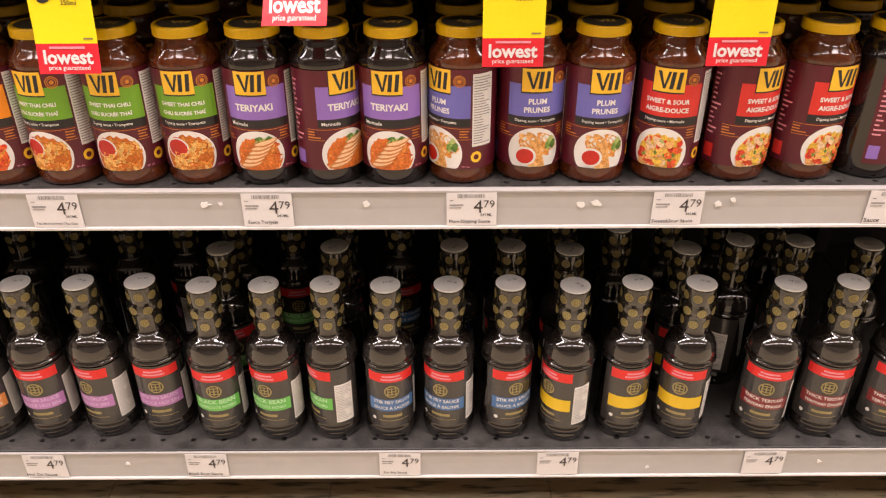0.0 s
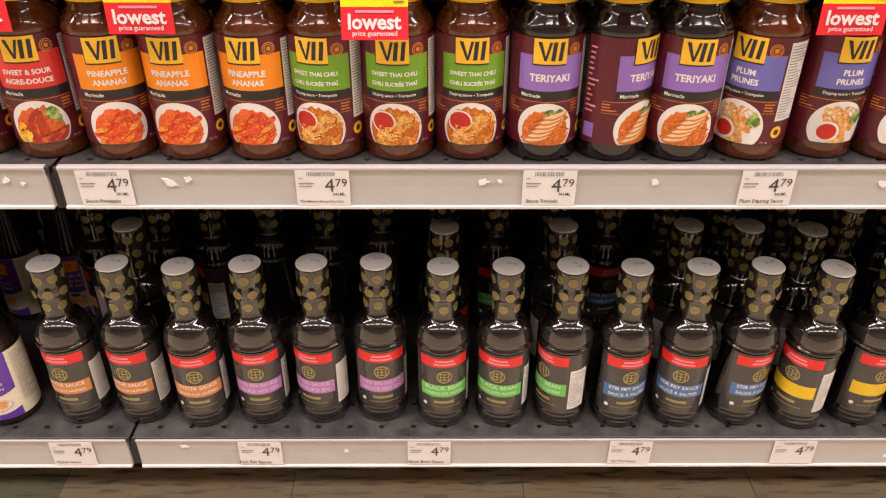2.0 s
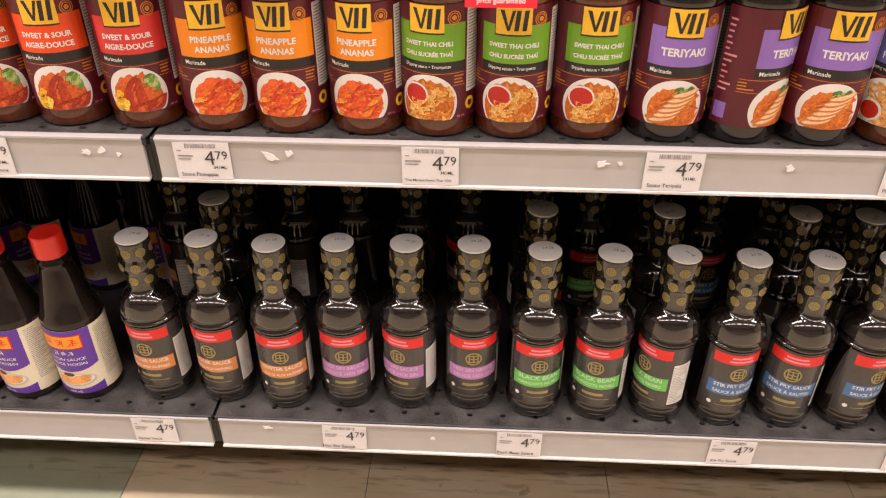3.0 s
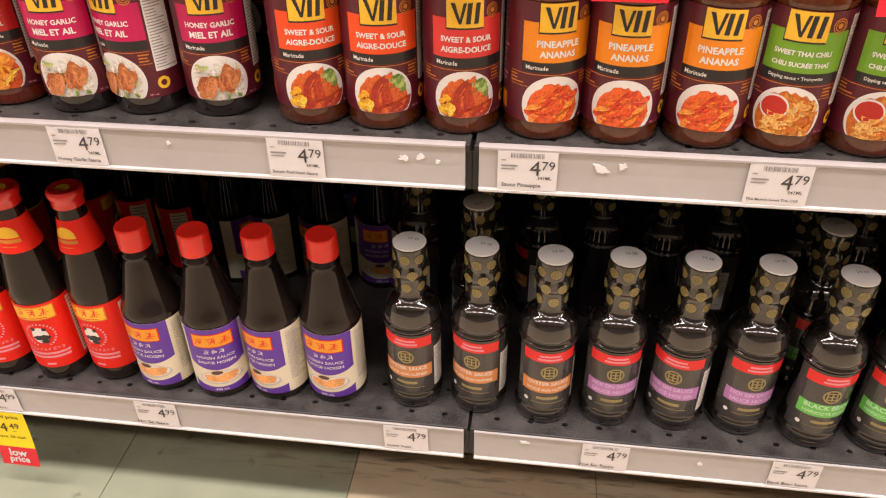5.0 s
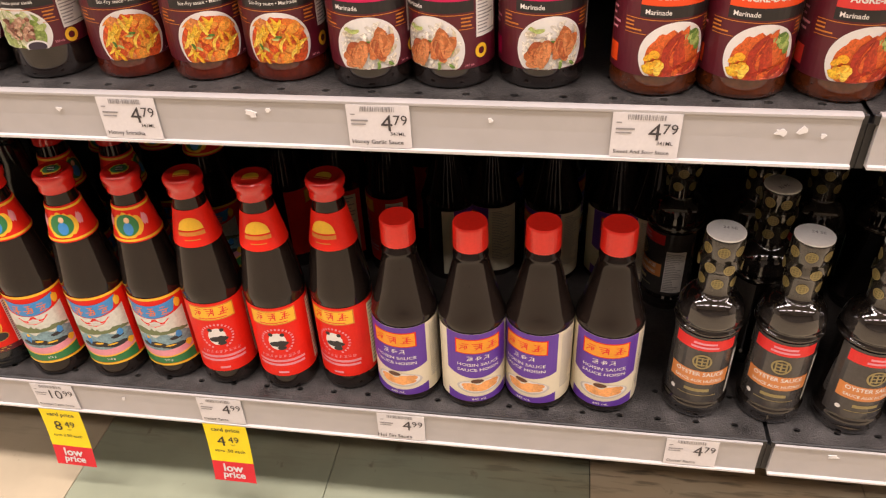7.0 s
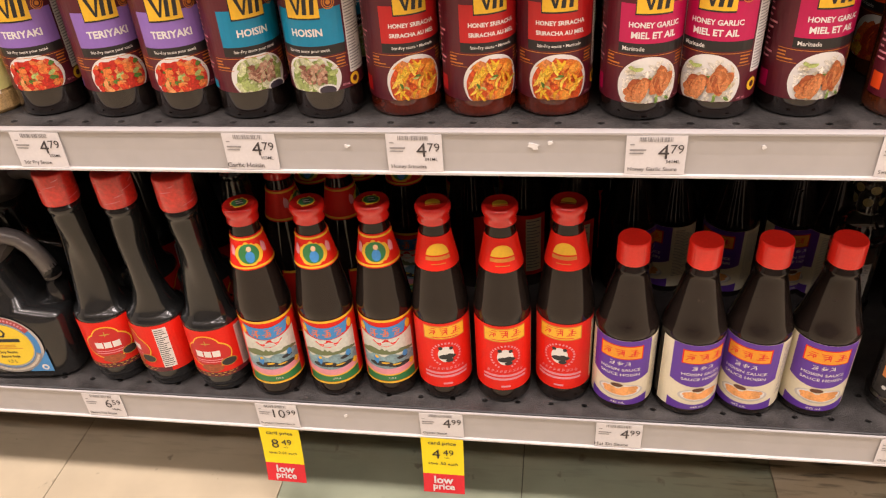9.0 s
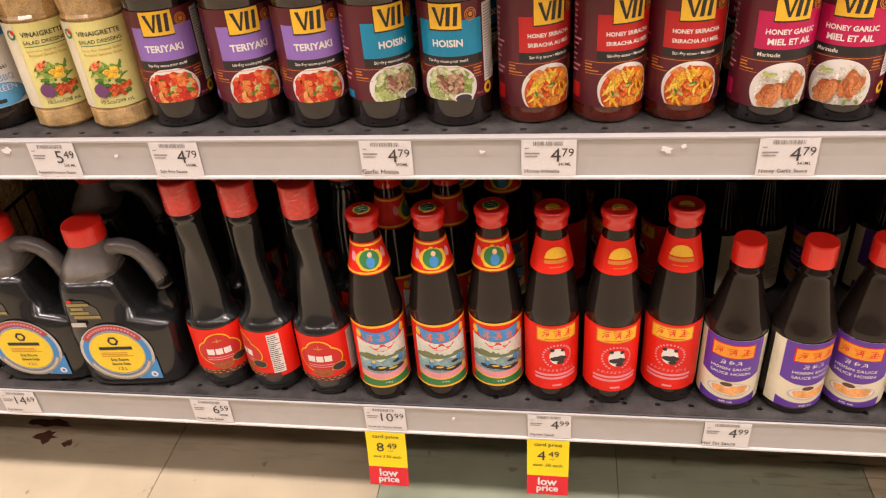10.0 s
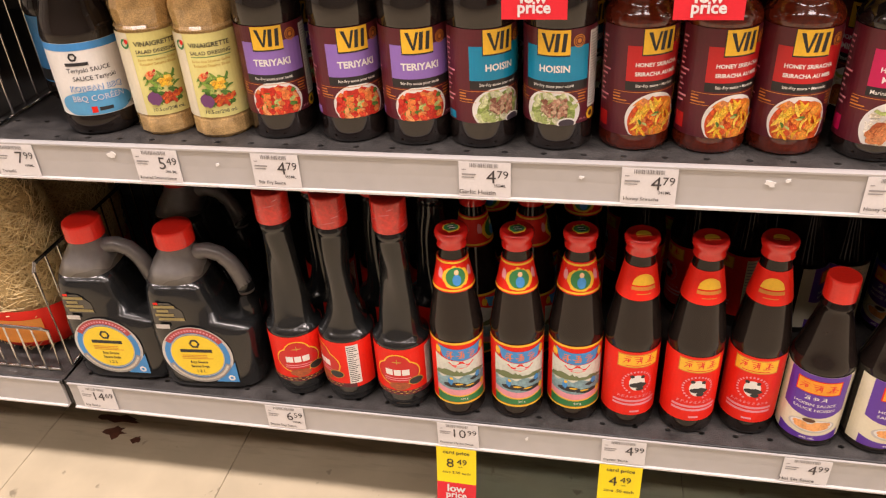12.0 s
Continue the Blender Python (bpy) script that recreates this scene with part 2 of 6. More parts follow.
def lathe(profile, seg=36):
    """A turned solid from (radius, height) pairs; it closes where the radius is 0."""
    verts, faces, rings = [], [], []
    for r, z in profile:
        if r < 1e-6:
            rings.append([len(verts)])
            verts.append((0, 0, z))
        else:
            rings.append(list(range(len(verts), len(verts) + seg)))
            verts += [(r * math.sin(2 * math.pi * i / seg), -r * math.cos(2 * math.pi * i / seg), z) for i in range(seg)]
    for a, b in zip(rings, rings[1:]):
        for i in range(seg):
            j = (i + 1) % seg
            if len(a) == 1 and len(b) == 1:
                continue
            if len(a) == 1:
                faces.append((a[0], b[j], b[i]))
            elif len(b) == 1:
                faces.append((a[i], a[j], b[0]))
            else:
                faces.append((a[i], a[j], b[j], b[i]))
    return verts, faces


def ribbed(profile, seg=48, depth=0.0004):
    """A turned cap whose side is finely knurled."""
    verts, faces = lathe(profile, seg)
    out = []
    for i, (x, y, z) in enumerate(verts):
        k = 1 - depth / max(0.005, math.hypot(x, y)) if i % 2 else 1
        out.append((x * k, y * k, z))
    return out, faces


def block(x0, x1, y0, y1, z0, z1, c=0.002):
    """A box with bevelled edges."""
    bm = bmesh.new()
    bmesh.ops.create_cube(bm, size=1)
    for v in bm.verts:
        v.co = Vector(((x0 + x1) / 2 + v.co.x * (x1 - x0), (y0 + y1) / 2 + v.co.y * (y1 - y0), (z0 + z1) / 2 + v.co.z * (z1 - z0)))
    if c:
        bmesh.ops.bevel(bm, geom=bm.edges[:], offset=c, segments=1, affect="EDGES")
    bm.verts.index_update()
    shape = [tuple(v.co) for v in bm.verts], [tuple(v.index for v in f.verts) for f in bm.faces]
    bm.free()
    return shape


def tube(points, radius, seg=8):
    """A round bar along a path."""
    pts = [Vector(p) for p in points]
    verts, faces = [], []
    for i, p in enumerate(pts):
        d = (pts[min(i + 1, len(pts) - 1)] - pts[max(i - 1, 0)]).normalized()
        q = d.to_track_quat("Z", "Y")
        r = radius[i] if isinstance(radius, (list, tuple)) else radius
        for k in range(seg):
            a = 2 * math.pi * k / seg
            verts.append(tuple(p + q @ Vector((r * math.cos(a), r * math.sin(a), 0))))
    for i in range(len(pts) - 1):
        for k in range(seg):
            a, b = i * seg + k, i * seg + (k + 1) % seg
            faces.append((a, b, b + seg, a + seg))
    faces += [tuple(range(seg - 1, -1, -1)), tuple(range(len(verts) - seg, len(verts)))]
    return verts, faces


def extrude_x(section, x0, x1):
    """A bar of a given (y, z) section along x."""
    n = len(section)
    verts = [(x, y, z) for x in (x0, x1) for y, z in section]
    faces = [(i, (i + 1) % n, n + (i + 1) % n, n + i) for i in range(n)]
    faces += [tuple(range(n - 1, -1, -1)), tuple(range(n, 2 * n))]
    return verts, faces


# ---- the setting ----
BAY, SEAM_L = 1.317, -1.317
FRONT = -0.006
Z_LOW, Z_MID, Z_TOP = 0.182, 0.5375, 0.803
BACK = 0.50


def plain(name, shape, material, label, category):
    ob = new(name, mesh_of(name, *shape, material))
    return tagged(ob, label, category, kind="structure")


plain("ceiling", block(-7.5, 7.5, -4.8, 2.0, CEILING, CEILING + 0.1, 0), WALL_PAINT, "plain pale store ceiling", "ceiling")
# Unseen south wall, added dull to cut bounce into the shelves and bottle reflections.
plain("wall_south", block(-7.5, 7.5, -4.8, -4.7, -0.1, CEILING, 0), AISLE_WALL, "unseen plain wall across the aisle, dull to limit bounced light", "wall")
plain("wall_north", block(-7.5, 7.5, 2.0, 2.1, -0.1, CEILING, 0), WALL_PAINT, "plain pale wall behind the shelves", "wall")
plain("wall_west", block(-7.6, -7.5, -4.7, 2.0, -0.1, CEILING, 0), WALL_PAINT, "plain pale end wall", "wall")
plain("wall_east", block(7.5, 7.6, -4.7, 2.0, -0.1, CEILING, 0), WALL_PAINT, "plain pale end wall", "wall")
floor = plain("floor", block(-7.5, 7.5, -4.8, 2.0, -0.1, -0.003, 0), GROUT, "worn vinyl tile floor, beige with two green tiles", "floor")


# ---- shelving ----
def deck(x0, x1, z, parent):
    """A steel shelf deck with rows of round holes along its front edge."""
    pitch, hole, y0 = 0.0381, 0.0028, FRONT + 0.0185
    verts, faces = [], []
    rows = 2
    n = int((x1 - x0) / pitch)
    pad = (x1 - x0 - n * pitch) / 2
    for r in range(rows):
        for i in range(n):
            cx, cy, h = x0 + pad + (i + 0.5) * pitch, y0 + r * pitch, pitch / 2
            k = len(verts)
            for a in range(8):
                t = math.pi * a / 4
                c, s_ = math.cos(t), math.sin(t)
                m = max(abs(c), abs(s_))
                verts.append((cx + h * c / m, cy + h * s_ / m, z))
            for d in (0, -0.003):
                for a in range(8):
                    t = math.pi * a / 4
                    verts.append((cx + 1.3 * hole * math.cos(t), cy + hole * math.sin(t), z + d))
            for a in range(8):
                b = (a + 1) % 8
                faces.append((k + a, k + b, k + 8 + b, k + 8 + a))
                faces.append((k + 8 + a, k + 8 + b, k + 16 + b, k + 16 + a))
    y1 = y0 + (rows - 0.5) * pitch
    for a, b, c, d in ((x0, x0 + pad, y0 - pitch / 2, y1), (x1 - pad, x1, y0 - pitch / 2, y1), (x0, x1, y1, BACK)):
        k = len(verts)
        verts += [(a, c, z), (b, c, z), (b, d, z), (a, d, z)]
        faces.append((k, k + 1, k + 2, k + 3))
    part("deck", (verts, faces), DECK, parent, "charcoal steel deck with round holes")
    part("deck_underside", block(x0 + 0.005, x1 - 0.005, FRONT + 0.004, BACK, z - 0.028, z - 0.006, 0.001), STEEL_BLACK, parent)
    edge = [(FRONT - 0.001, z - 0.006), (FRONT - 0.001, z + 0.0008), (FRONT + 0.0005, z + 0.0016), (FRONT + 0.002, z + 0.0005), (FRONT + 0.004, z - 0.006)]
    part("front_rim", extrude_x(edge, x0, x1), STEEL_BLACK, parent)


def channel(x0, x1, z, parent):
    """The grey plastic price channel clipped to the shelf's front."""
    lo, hi = z - (0.0420 if z > Z_LOW else 0.0455), z + (0.0020 if z > Z_LOW else -0.0005)
    y = FRONT
    face = [(y - 0.0015, lo + 0.003), (y - 0.0010, (lo + hi) / 2), (y - 0.0015, hi - 0.003), (y + 0.004, hi - 0.003), (y + 0.004, lo + 0.003)]
    ch = part("price_channel", extrude_x(face, x0, x1), CHANNEL, parent, "pale grey plastic price channel")
    part("upper_lip", extrude_x([(y - 0.003, hi - 0.003), (y - 0.003, hi - 0.001), (y, hi), (y + 0.004, hi), (y + 0.004, hi - 0.003)], x0, x1), CHANNEL, ch)
    # The lip's bright highlight comes from its paler colour.
    part("lower_lip", extrude_x([(y - 0.0042, lo), (y - 0.0042, lo + 0.0022), (y - 0.0015, lo + 0.003), (y + 0.004, lo + 0.003), (y + 0.004, lo)], x0, x1), CHANNEL_HIGHLIGHT, ch)


def shelf(x0, x1, z, label):
    ob = thing("shelf", label, "shelf", "gondola shelves")
    deck(x0 + 0.002, x1 - 0.002, z, ob)
    channel(x0 + 0.006, x1 - 0.006, z, ob)
    part("end_bracket", block(x0, x0 + 0.0058, FRONT + 0.003, BACK, z - 0.045, z - 0.007, 0.0004), STEEL_BLACK, ob)
    part("end_bracket", block(x1 - 0.0058, x1 - 0.0002, FRONT + 0.003, BACK, z - 0.045, z - 0.007, 0.0004), STEEL_BLACK, ob)
    return ob


for left in (SEAM_L - BAY, SEAM_L, 0.0, BAY):
    for z, what in ((Z_LOW, "charcoal steel base shelf with grey price channel above the floor"), (Z_MID, "charcoal steel shelf with grey price channel, stocked with jars"), (Z_TOP, "charcoal steel shelf above the sauce jars")):
        shelf(left, left + BAY, z, what)
    unit = thing("gondola_frame", "black steel back panel and kick plate of the shelving", "shelving", "gondola frames")
    part("back_panel", block(left, left + BAY, BACK + 0.002, BACK + 0.02, 0.0, 1.9, 0.001), STEEL_BLACK, unit)
    part("kick_plate", block(left, left + BAY, 0.16, 0.17, 0.0, Z_LOW - 0.03, 0.001), STEEL_BLACK, unit)
    part("upright", block(left - 0.012, left + 0.012, BACK - 0.03, BACK, 0.0, 1.9, 0.001), STEEL_BLACK, unit)


# ---- products: squat sauce jars ----
JAR_R = 0.0345


def sauce(name, colour):
    return shader(name, colour, 0.12, coat=0.6, vary=0.45, grain=45, spec=0.5, coat_rough=0.02)


SAUCE_BROWN = sauce("brown_sauce", (0.088, 0.020, 0.005))
SAUCE_RED = sauce("red_brown_sauce", (0.110, 0.014, 0.005))
SAUCE_BLACK = sauce("black_sauce", (0.012, 0.008, 0.007))
FOOD = {
    "pineapple": printed_food("food_pineapple", ((0.70, 0.075, 0.015), (0.85, 0.22, 0.02), (0.78, 0.12, 0.02), (0.88, 0.32, 0.05), (0.62, 0.045, 0.015))),
    "thai": printed_food("food_thai", ((0.70, 0.24, 0.03), (0.80, 0.40, 0.09), (0.60, 0.15, 0.015), (0.84, 0.50, 0.15), (0.72, 0.30, 0.05))),
    "chicken": printed_food("food_chicken", ((0.55, 0.10, 0.015), (0.78, 0.22, 0.03), (0.66, 0.16, 0.02), (0.74, 0.34, 0.08))),
    "plum": printed_food("food_plum", ((0.78, 0.40, 0.12), (0.70, 0.28, 0.05), (0.82, 0.48, 0.18))),
    "stew": printed_food("food_stew", ((0.72, 0.10, 0.025), (0.82, 0.42, 0.14), (0.80, 0.50, 0.06), (0.62, 0.04, 0.015), (0.80, 0.55, 0.32))),
    "ribs": printed_food("food_ribs", ((0.50, 0.05, 0.012), (0.66, 0.12, 0.02), (0.40, 0.03, 0.01))),
    "garlic": printed_food("food_garlic", ((0.48, 0.14, 0.04), (0.62, 0.23, 0.08), (0.38, 0.085, 0.025), (0.56, 0.17, 0.05))),
    "sriracha": printed_food("food_sriracha", ((0.78, 0.20, 0.02), (0.85, 0.34, 0.04), (0.68, 0.09, 0.015), (0.82, 0.26, 0.03), (0.74, 0.26, 0.07))),
    "meat": printed_food("food_meat", ((0.34, 0.15, 0.10), (0.48, 0.26, 0.17), (0.60, 0.40, 0.27), (0.26, 0.10, 0.06))),
    "salad": printed_food("food_salad", ((0.06, 0.16, 0.02), (0.22, 0.36, 0.05), (0.10, 0.24, 0.03), (0.38, 0.48, 0.12))),
    "peppers": printed_food("food_peppers", ((0.70, 0.06, 0.02), (0.80, 0.22, 0.05), (0.62, 0.03, 0.015), (0.82, 0.34, 0.12))),
    "greens": printed_food("food_greens", ((0.20, 0.34, 0.06), (0.44, 0.52, 0.16), (0.10, 0.20, 0.03))),
    "lettuce": printed_food("food_lettuce", ((0.42, 0.50, 0.17), (0.62, 0.66, 0.36), (0.28, 0.38, 0.09), (0.70, 0.70, 0.48))),
    "yellow": printed_food("food_yellow", ((0.85, 0.52, 0.03), (0.80, 0.40, 0.02), (0.88, 0.60, 0.08))),
    "rice": printed_food("food_rice", ((0.78, 0.72, 0.58), (0.84, 0.80, 0.70), (0.70, 0.62, 0.45))),
}
CUP_RED = shader("dip_red", (0.50, 0.018, 0.010), 0.35)
PALE_FOOD = shader("pale_food_print", (0.84, 0.56, 0.32), 0.4, vary=0.2)


def jar_body(tall):
    r = JAR_R
    prof = [(0, 0.002), (r - 0.006, 0.001), (r - 0.003, 0.0), (r - 0.0008, 0.0025), (r, 0.006), (r - 0.0007, 0.0125), (r - 0.0007, 0.117)]
    if tall:
        return prof[:-1] + [(r - 0.0007, 0.120), (r, 0.124), (r - 0.0005, 0.140), (r - 0.004, 0.152), (0.020, 0.168), (0.0155, 0.178), (0.0155, 0.196), (0, 0.196)]
    return prof + [(r, 0.119), (r - 0.0006, 0.1225), (r - 0.003, 0.128), (r - 0.0075, 0.1325), (0.0255, 0.1355), (0.0245, 0.138), (0.0245, 0.146), (0, 0.146)]


def jar_lid(tall):
    if tall:
        return [(0, 0.194), (0.0175, 0.194), (0.018, 0.196), (0.018, 0.209), (0.017, 0.211), (0, 0.211)]
    return [(0.0245, 0.1435), (0.0262, 0.1435), (0.0266, 0.1445), (0.0262, 0.1455), (0.0262, 0.1505), (0.0256, 0.1525), (0.0242, 0.1535), (0.0236, 0.1528), (0, 0.1526)]


def maker_mark(w, h):
    """The maker's mark, as plain slanted and upright bars."""
    k, t = h / 2, w * 0.17
    return join(
        poly([(-w / 2, k), (-w / 2 + t, k), (-w * 0.14 + t * 0.2, -k), (-w * 0.20, -k)]),
        poly([(-w * 0.20, -k), (-w * 0.14 + t * 0.2, -k), (w * 0.10, k), (-w * 0.02, k)]),
        poly([(w * 0.06, -k), (w * 0.06 + t, -k), (w * 0.14 + t, k), (w * 0.14, k)]),
        poly([(w * 0.36, -k), (w * 0.36 + t, -k), (w * 0.44 + t, k), (w * 0.44, k)]))


def morsels(box, count, long, wide, angles, bend, seed, plate):
    """A heap of pictured morsels in box (u0, u1, v0, v1), kept on the plate (cu, cv, a, b, base): each an uneven, bent oval, one over the other."""
    g = random.Random(seed)
    pu, pv, pa, pb, base = plate
    verts, faces, lift = [], [], []
    for i in range(count):
        cu, cv = g.uniform(box[0], box[1]), g.uniform(box[2], box[3])
        a, b, t, k = g.uniform(*long), g.uniform(*wide), math.radians(g.uniform(*angles)), g.uniform(-bend, bend)
        first = len(verts)
        for j in range(12):
            c, s_ = math.cos(math.pi * j / 6), math.sin(math.pi * j / 6)
            u, v = a * c * g.uniform(0.88, 1.08), b * s_ * g.uniform(0.85, 1.1)
            v += k * (u / a) ** 2 * a
            u, v = cu + u * math.cos(t) - v * math.sin(t), cv + u * math.sin(t) + v * math.cos(t)
            d = math.hypot((u - pu) / pa, (v - pv) / pb)
            if d > 0.93:
                u, v = pu + (u - pu) * 0.93 / d, pv + (v - pv) * 0.93 / d
            verts.append((u, max(base, v)))
            lift.append(0.00002 * i)
        faces.append(tuple(range(first, first + 12)))
    return verts, faces, lift


def dish_pieces(kind, label, r, tall=False):
    """The pictured dish: a white plate cut off by the label's edge, the food on it, and what stands out in the food."""
    base, mid, half = (0.0276, 0.0400, 0.0215) if tall else (0.0172, 0.0325, 0.0252)
    plate = (0, mid, 0.0268, half, base)
    put = lambda n, s_, m, off: part(n, wrapped(s_, r, off), m, label)
    put("plate", oval(0, mid, 0.0268, half, base, 26), WHITE_PRINT, 0.0005)

    def heap(n, m, box, count, long, wide, angles=(-90, 90), bend=0.0, seed=1, off=0.0007):
        verts, faces, lift = morsels((box[0], box[1], mid + box[2], mid + box[3]), count, long, wide, angles, bend, seed + len(kind), plate)
        out = []
        for (u, v), up in zip(verts, lift):
            a, rad = u / r, r + off + up
            out.append((rad * math.sin(a), -rad * math.cos(a), v))
        tagged(part(n, (out, faces), FOOD[m], label), kind="stuff")

    spread = 0.90 if kind in ("sriracha", "thai", "peppers") else 0.82
    if kind not in ("garlic", "plum"):
        put("food_ground", oval(0, mid - 0.002, 0.0268 * spread, half * spread, base, 24, 0.08, len(kind)), FOOD["lettuce" if kind == "meat" else kind], 0.0006)
    if kind == "pineapple":
        heap("glazed_meat", kind, (-0.017, 0.018, -0.014, 0.010), 44, (0.005, 0.010), (0.0018, 0.0034), (-10, 50), 0.25)
        heap("glazed_meat", kind, (0.000, 0.014, 0.002, 0.012), 9, (0.005, 0.009), (0.0016, 0.0028), (20, 80), 0.2, 4, 0.0013)
    if kind == "thai":
        heap("shrimp", kind, (-0.014, 0.022, -0.014, 0.017), 60, (0.004, 0.0075), (0.0016, 0.0028), (-90, 90), 0.75)
        put("dip_rim", oval(-0.010, 0.040, 0.0112, 0.0105, base, 16), WHITE_PRINT, 0.0016)
        put("dip", oval(-0.010, 0.040, 0.0098, 0.0090, base, 16), CUP_RED, 0.0018)
    if kind == "plum":
        heap("roll", kind, (-0.010, 0.015, -0.010, 0.013), 18, (0.010, 0.015), (0.0040, 0.0058), (-65, -35), 0.1)
        put("dip_rim", oval(-0.009, 0.0285, 0.0112, 0.0098, base, 8), WHITE_PRINT, 0.0012)
        put("dip", oval(-0.009, 0.0285, 0.0088, 0.0078, base, 8), CUP_RED, 0.0014)
        heap("garnish", "greens", (0.013, 0.020, 0.004, 0.014), 8, (0.003, 0.006), (0.0015, 0.003), (40, 90), 0.3, 3, 0.0010)
    if kind == "chicken":
        heap("vegetable_strip", kind, (-0.019, 0.020, -0.014, 0.012), 26, (0.006, 0.012), (0.0010, 0.0022), (0, 70), 0.3)
        for k in range(6):
            du, dv = -0.0085 + 0.0034 * k, 0.0225 + 0.0046 * k
            turn = lambda s_: ([(0.95 * u - 0.22 * v + du, 0.24 * u + v + dv + 5 * u * u) for u, v in s_[0]], s_[1])
            put("slice_crust", turn(oval(0, 0, 0.0125, 0.0029, -9, 10, 0.12, k)), B("browned_crust", (0.58, 0.20, 0.05)) if k == 0 else bpy.data.materials["browned_crust"], 0.0014 + 0.00008 * k)
            put("chicken_slice", turn(oval(0.0008, 0.0006, 0.0112, 0.0018, -9, 10, 0.12, k)), PALE_FOOD, 0.00144 + 0.00008 * k)
        heap("garnish", "greens", (0.002, 0.014, 0.013, 0.019), 7, (0.003, 0.006), (0.001, 0.002), (0, 60), 0.3, 5, 0.0011)
    if kind == "stew":
        heap("morsel", kind, (-0.019, 0.019, -0.014, 0.016), 70, (0.003, 0.0055), (0.002, 0.0038), (-90, 90), 0.2)
        heap("garnish", "greens", (-0.016, 0.016, -0.010, 0.014), 7, (0.002, 0.0035), (0.001, 0.002), (-90, 90), 0.2, 3, 0.0018)
    if kind == "ribs":
        heap("garnish", "greens", (0.004, 0.018, 0.006, 0.017), 16, (0.003, 0.006), (0.002, 0.004), (-90, 90), 0.2, 4)
        heap("rib", kind, (-0.012, 0.006, -0.004, 0.012), 7, (0.012, 0.017), (0.0032, 0.0046), (60, 100), 0.12, 2, 0.0011)
        heap("rib", kind, (0.000, 0.018, -0.013, -0.006), 6, (0.010, 0.014), (0.0030, 0.0042), (5, 30), 0.1, 6, 0.0014)
        heap("pineapple_chunk", "yellow", (-0.021, -0.010, -0.014, 0.004), 12, (0.0025, 0.0042), (0.0022, 0.0034), (-40, 40), 0.0, 3, 0.0017)
    if kind == "garlic":
        heap("rice", "rice", (-0.021, 0.021, -0.015, 0.020), 60, (0.003, 0.005), (0.0012, 0.002), (-90, 90), 0.1)
        heap("garnish", "greens", (-0.018, 0.018, -0.015, 0.018), 16, (0.002, 0.005), (0.0008, 0.0018), (-90, 90), 0.3, 5, 0.0019)
        heap("glazed_chicken", kind, (-0.013, -0.005, -0.009, 0.002), 11, (0.007, 0.011), (0.0035, 0.006), (20, 80), 0.15, 2, 0.0022)
        heap("glazed_chicken", kind, (0.006, 0.013, -0.001, 0.010), 11, (0.007, 0.011), (0.0035, 0.006), (50, 120), 0.15, 7, 0.0023)
    if kind == "sriracha":
        heap("glazed_chicken", kind, (-0.020, 0.020, -0.014, 0.020), 66, (0.0035, 0.007), (0.002, 0.0042), (-90, 90), 0.2)
        heap("pepper_strip", "yellow", (-0.018, 0.018, -0.013, 0.018), 18, (0.005, 0.009), (0.0010, 0.0019), (40, 130), 0.6, 5, 0.0021)
        heap("garnish", "greens", (-0.016, 0.018, -0.010, 0.016), 4, (0.002, 0.003), (0.0008, 0.0014), (-90, 90), 0.2, 3, 0.0025)
    if kind == "meat":
        heap("lettuce", "lettuce", (-0.020, 0.020, -0.011, 0.017), 40, (0.004, 0.008), (0.002, 0.0045), (-90, 90), 0.3)
        heap("minced_meat", kind, (-0.009, 0.013, -0.004, 0.013), 70, (0.0014, 0.0028), (0.001, 0.002), (-90, 90), 0.2, 3, 0.0016)
        put("dip_rim", oval(0.013, base + 0.002, 0.0085, 0.0055, base, 10), WHITE_PRINT, 0.0031)
        put("dip", oval(0.013, base + 0.002, 0.0070, 0.0042, base, 10), B("dark_dip", (0.04, 0.03, 0.045)), 0.0033)
    if kind == "peppers":
        heap("morsel", kind, (-0.021, 0.021, -0.011, 0.014), 70, (0.003, 0.0056), (0.002, 0.0036), (-90, 90), 0.15)
        heap("green_pepper", "greens", (-0.019, 0.018, -0.010, 0.015), 9, (0.003, 0.0055), (0.0014, 0.0026), (-60, 90), 0.2, 3, 0.0017)


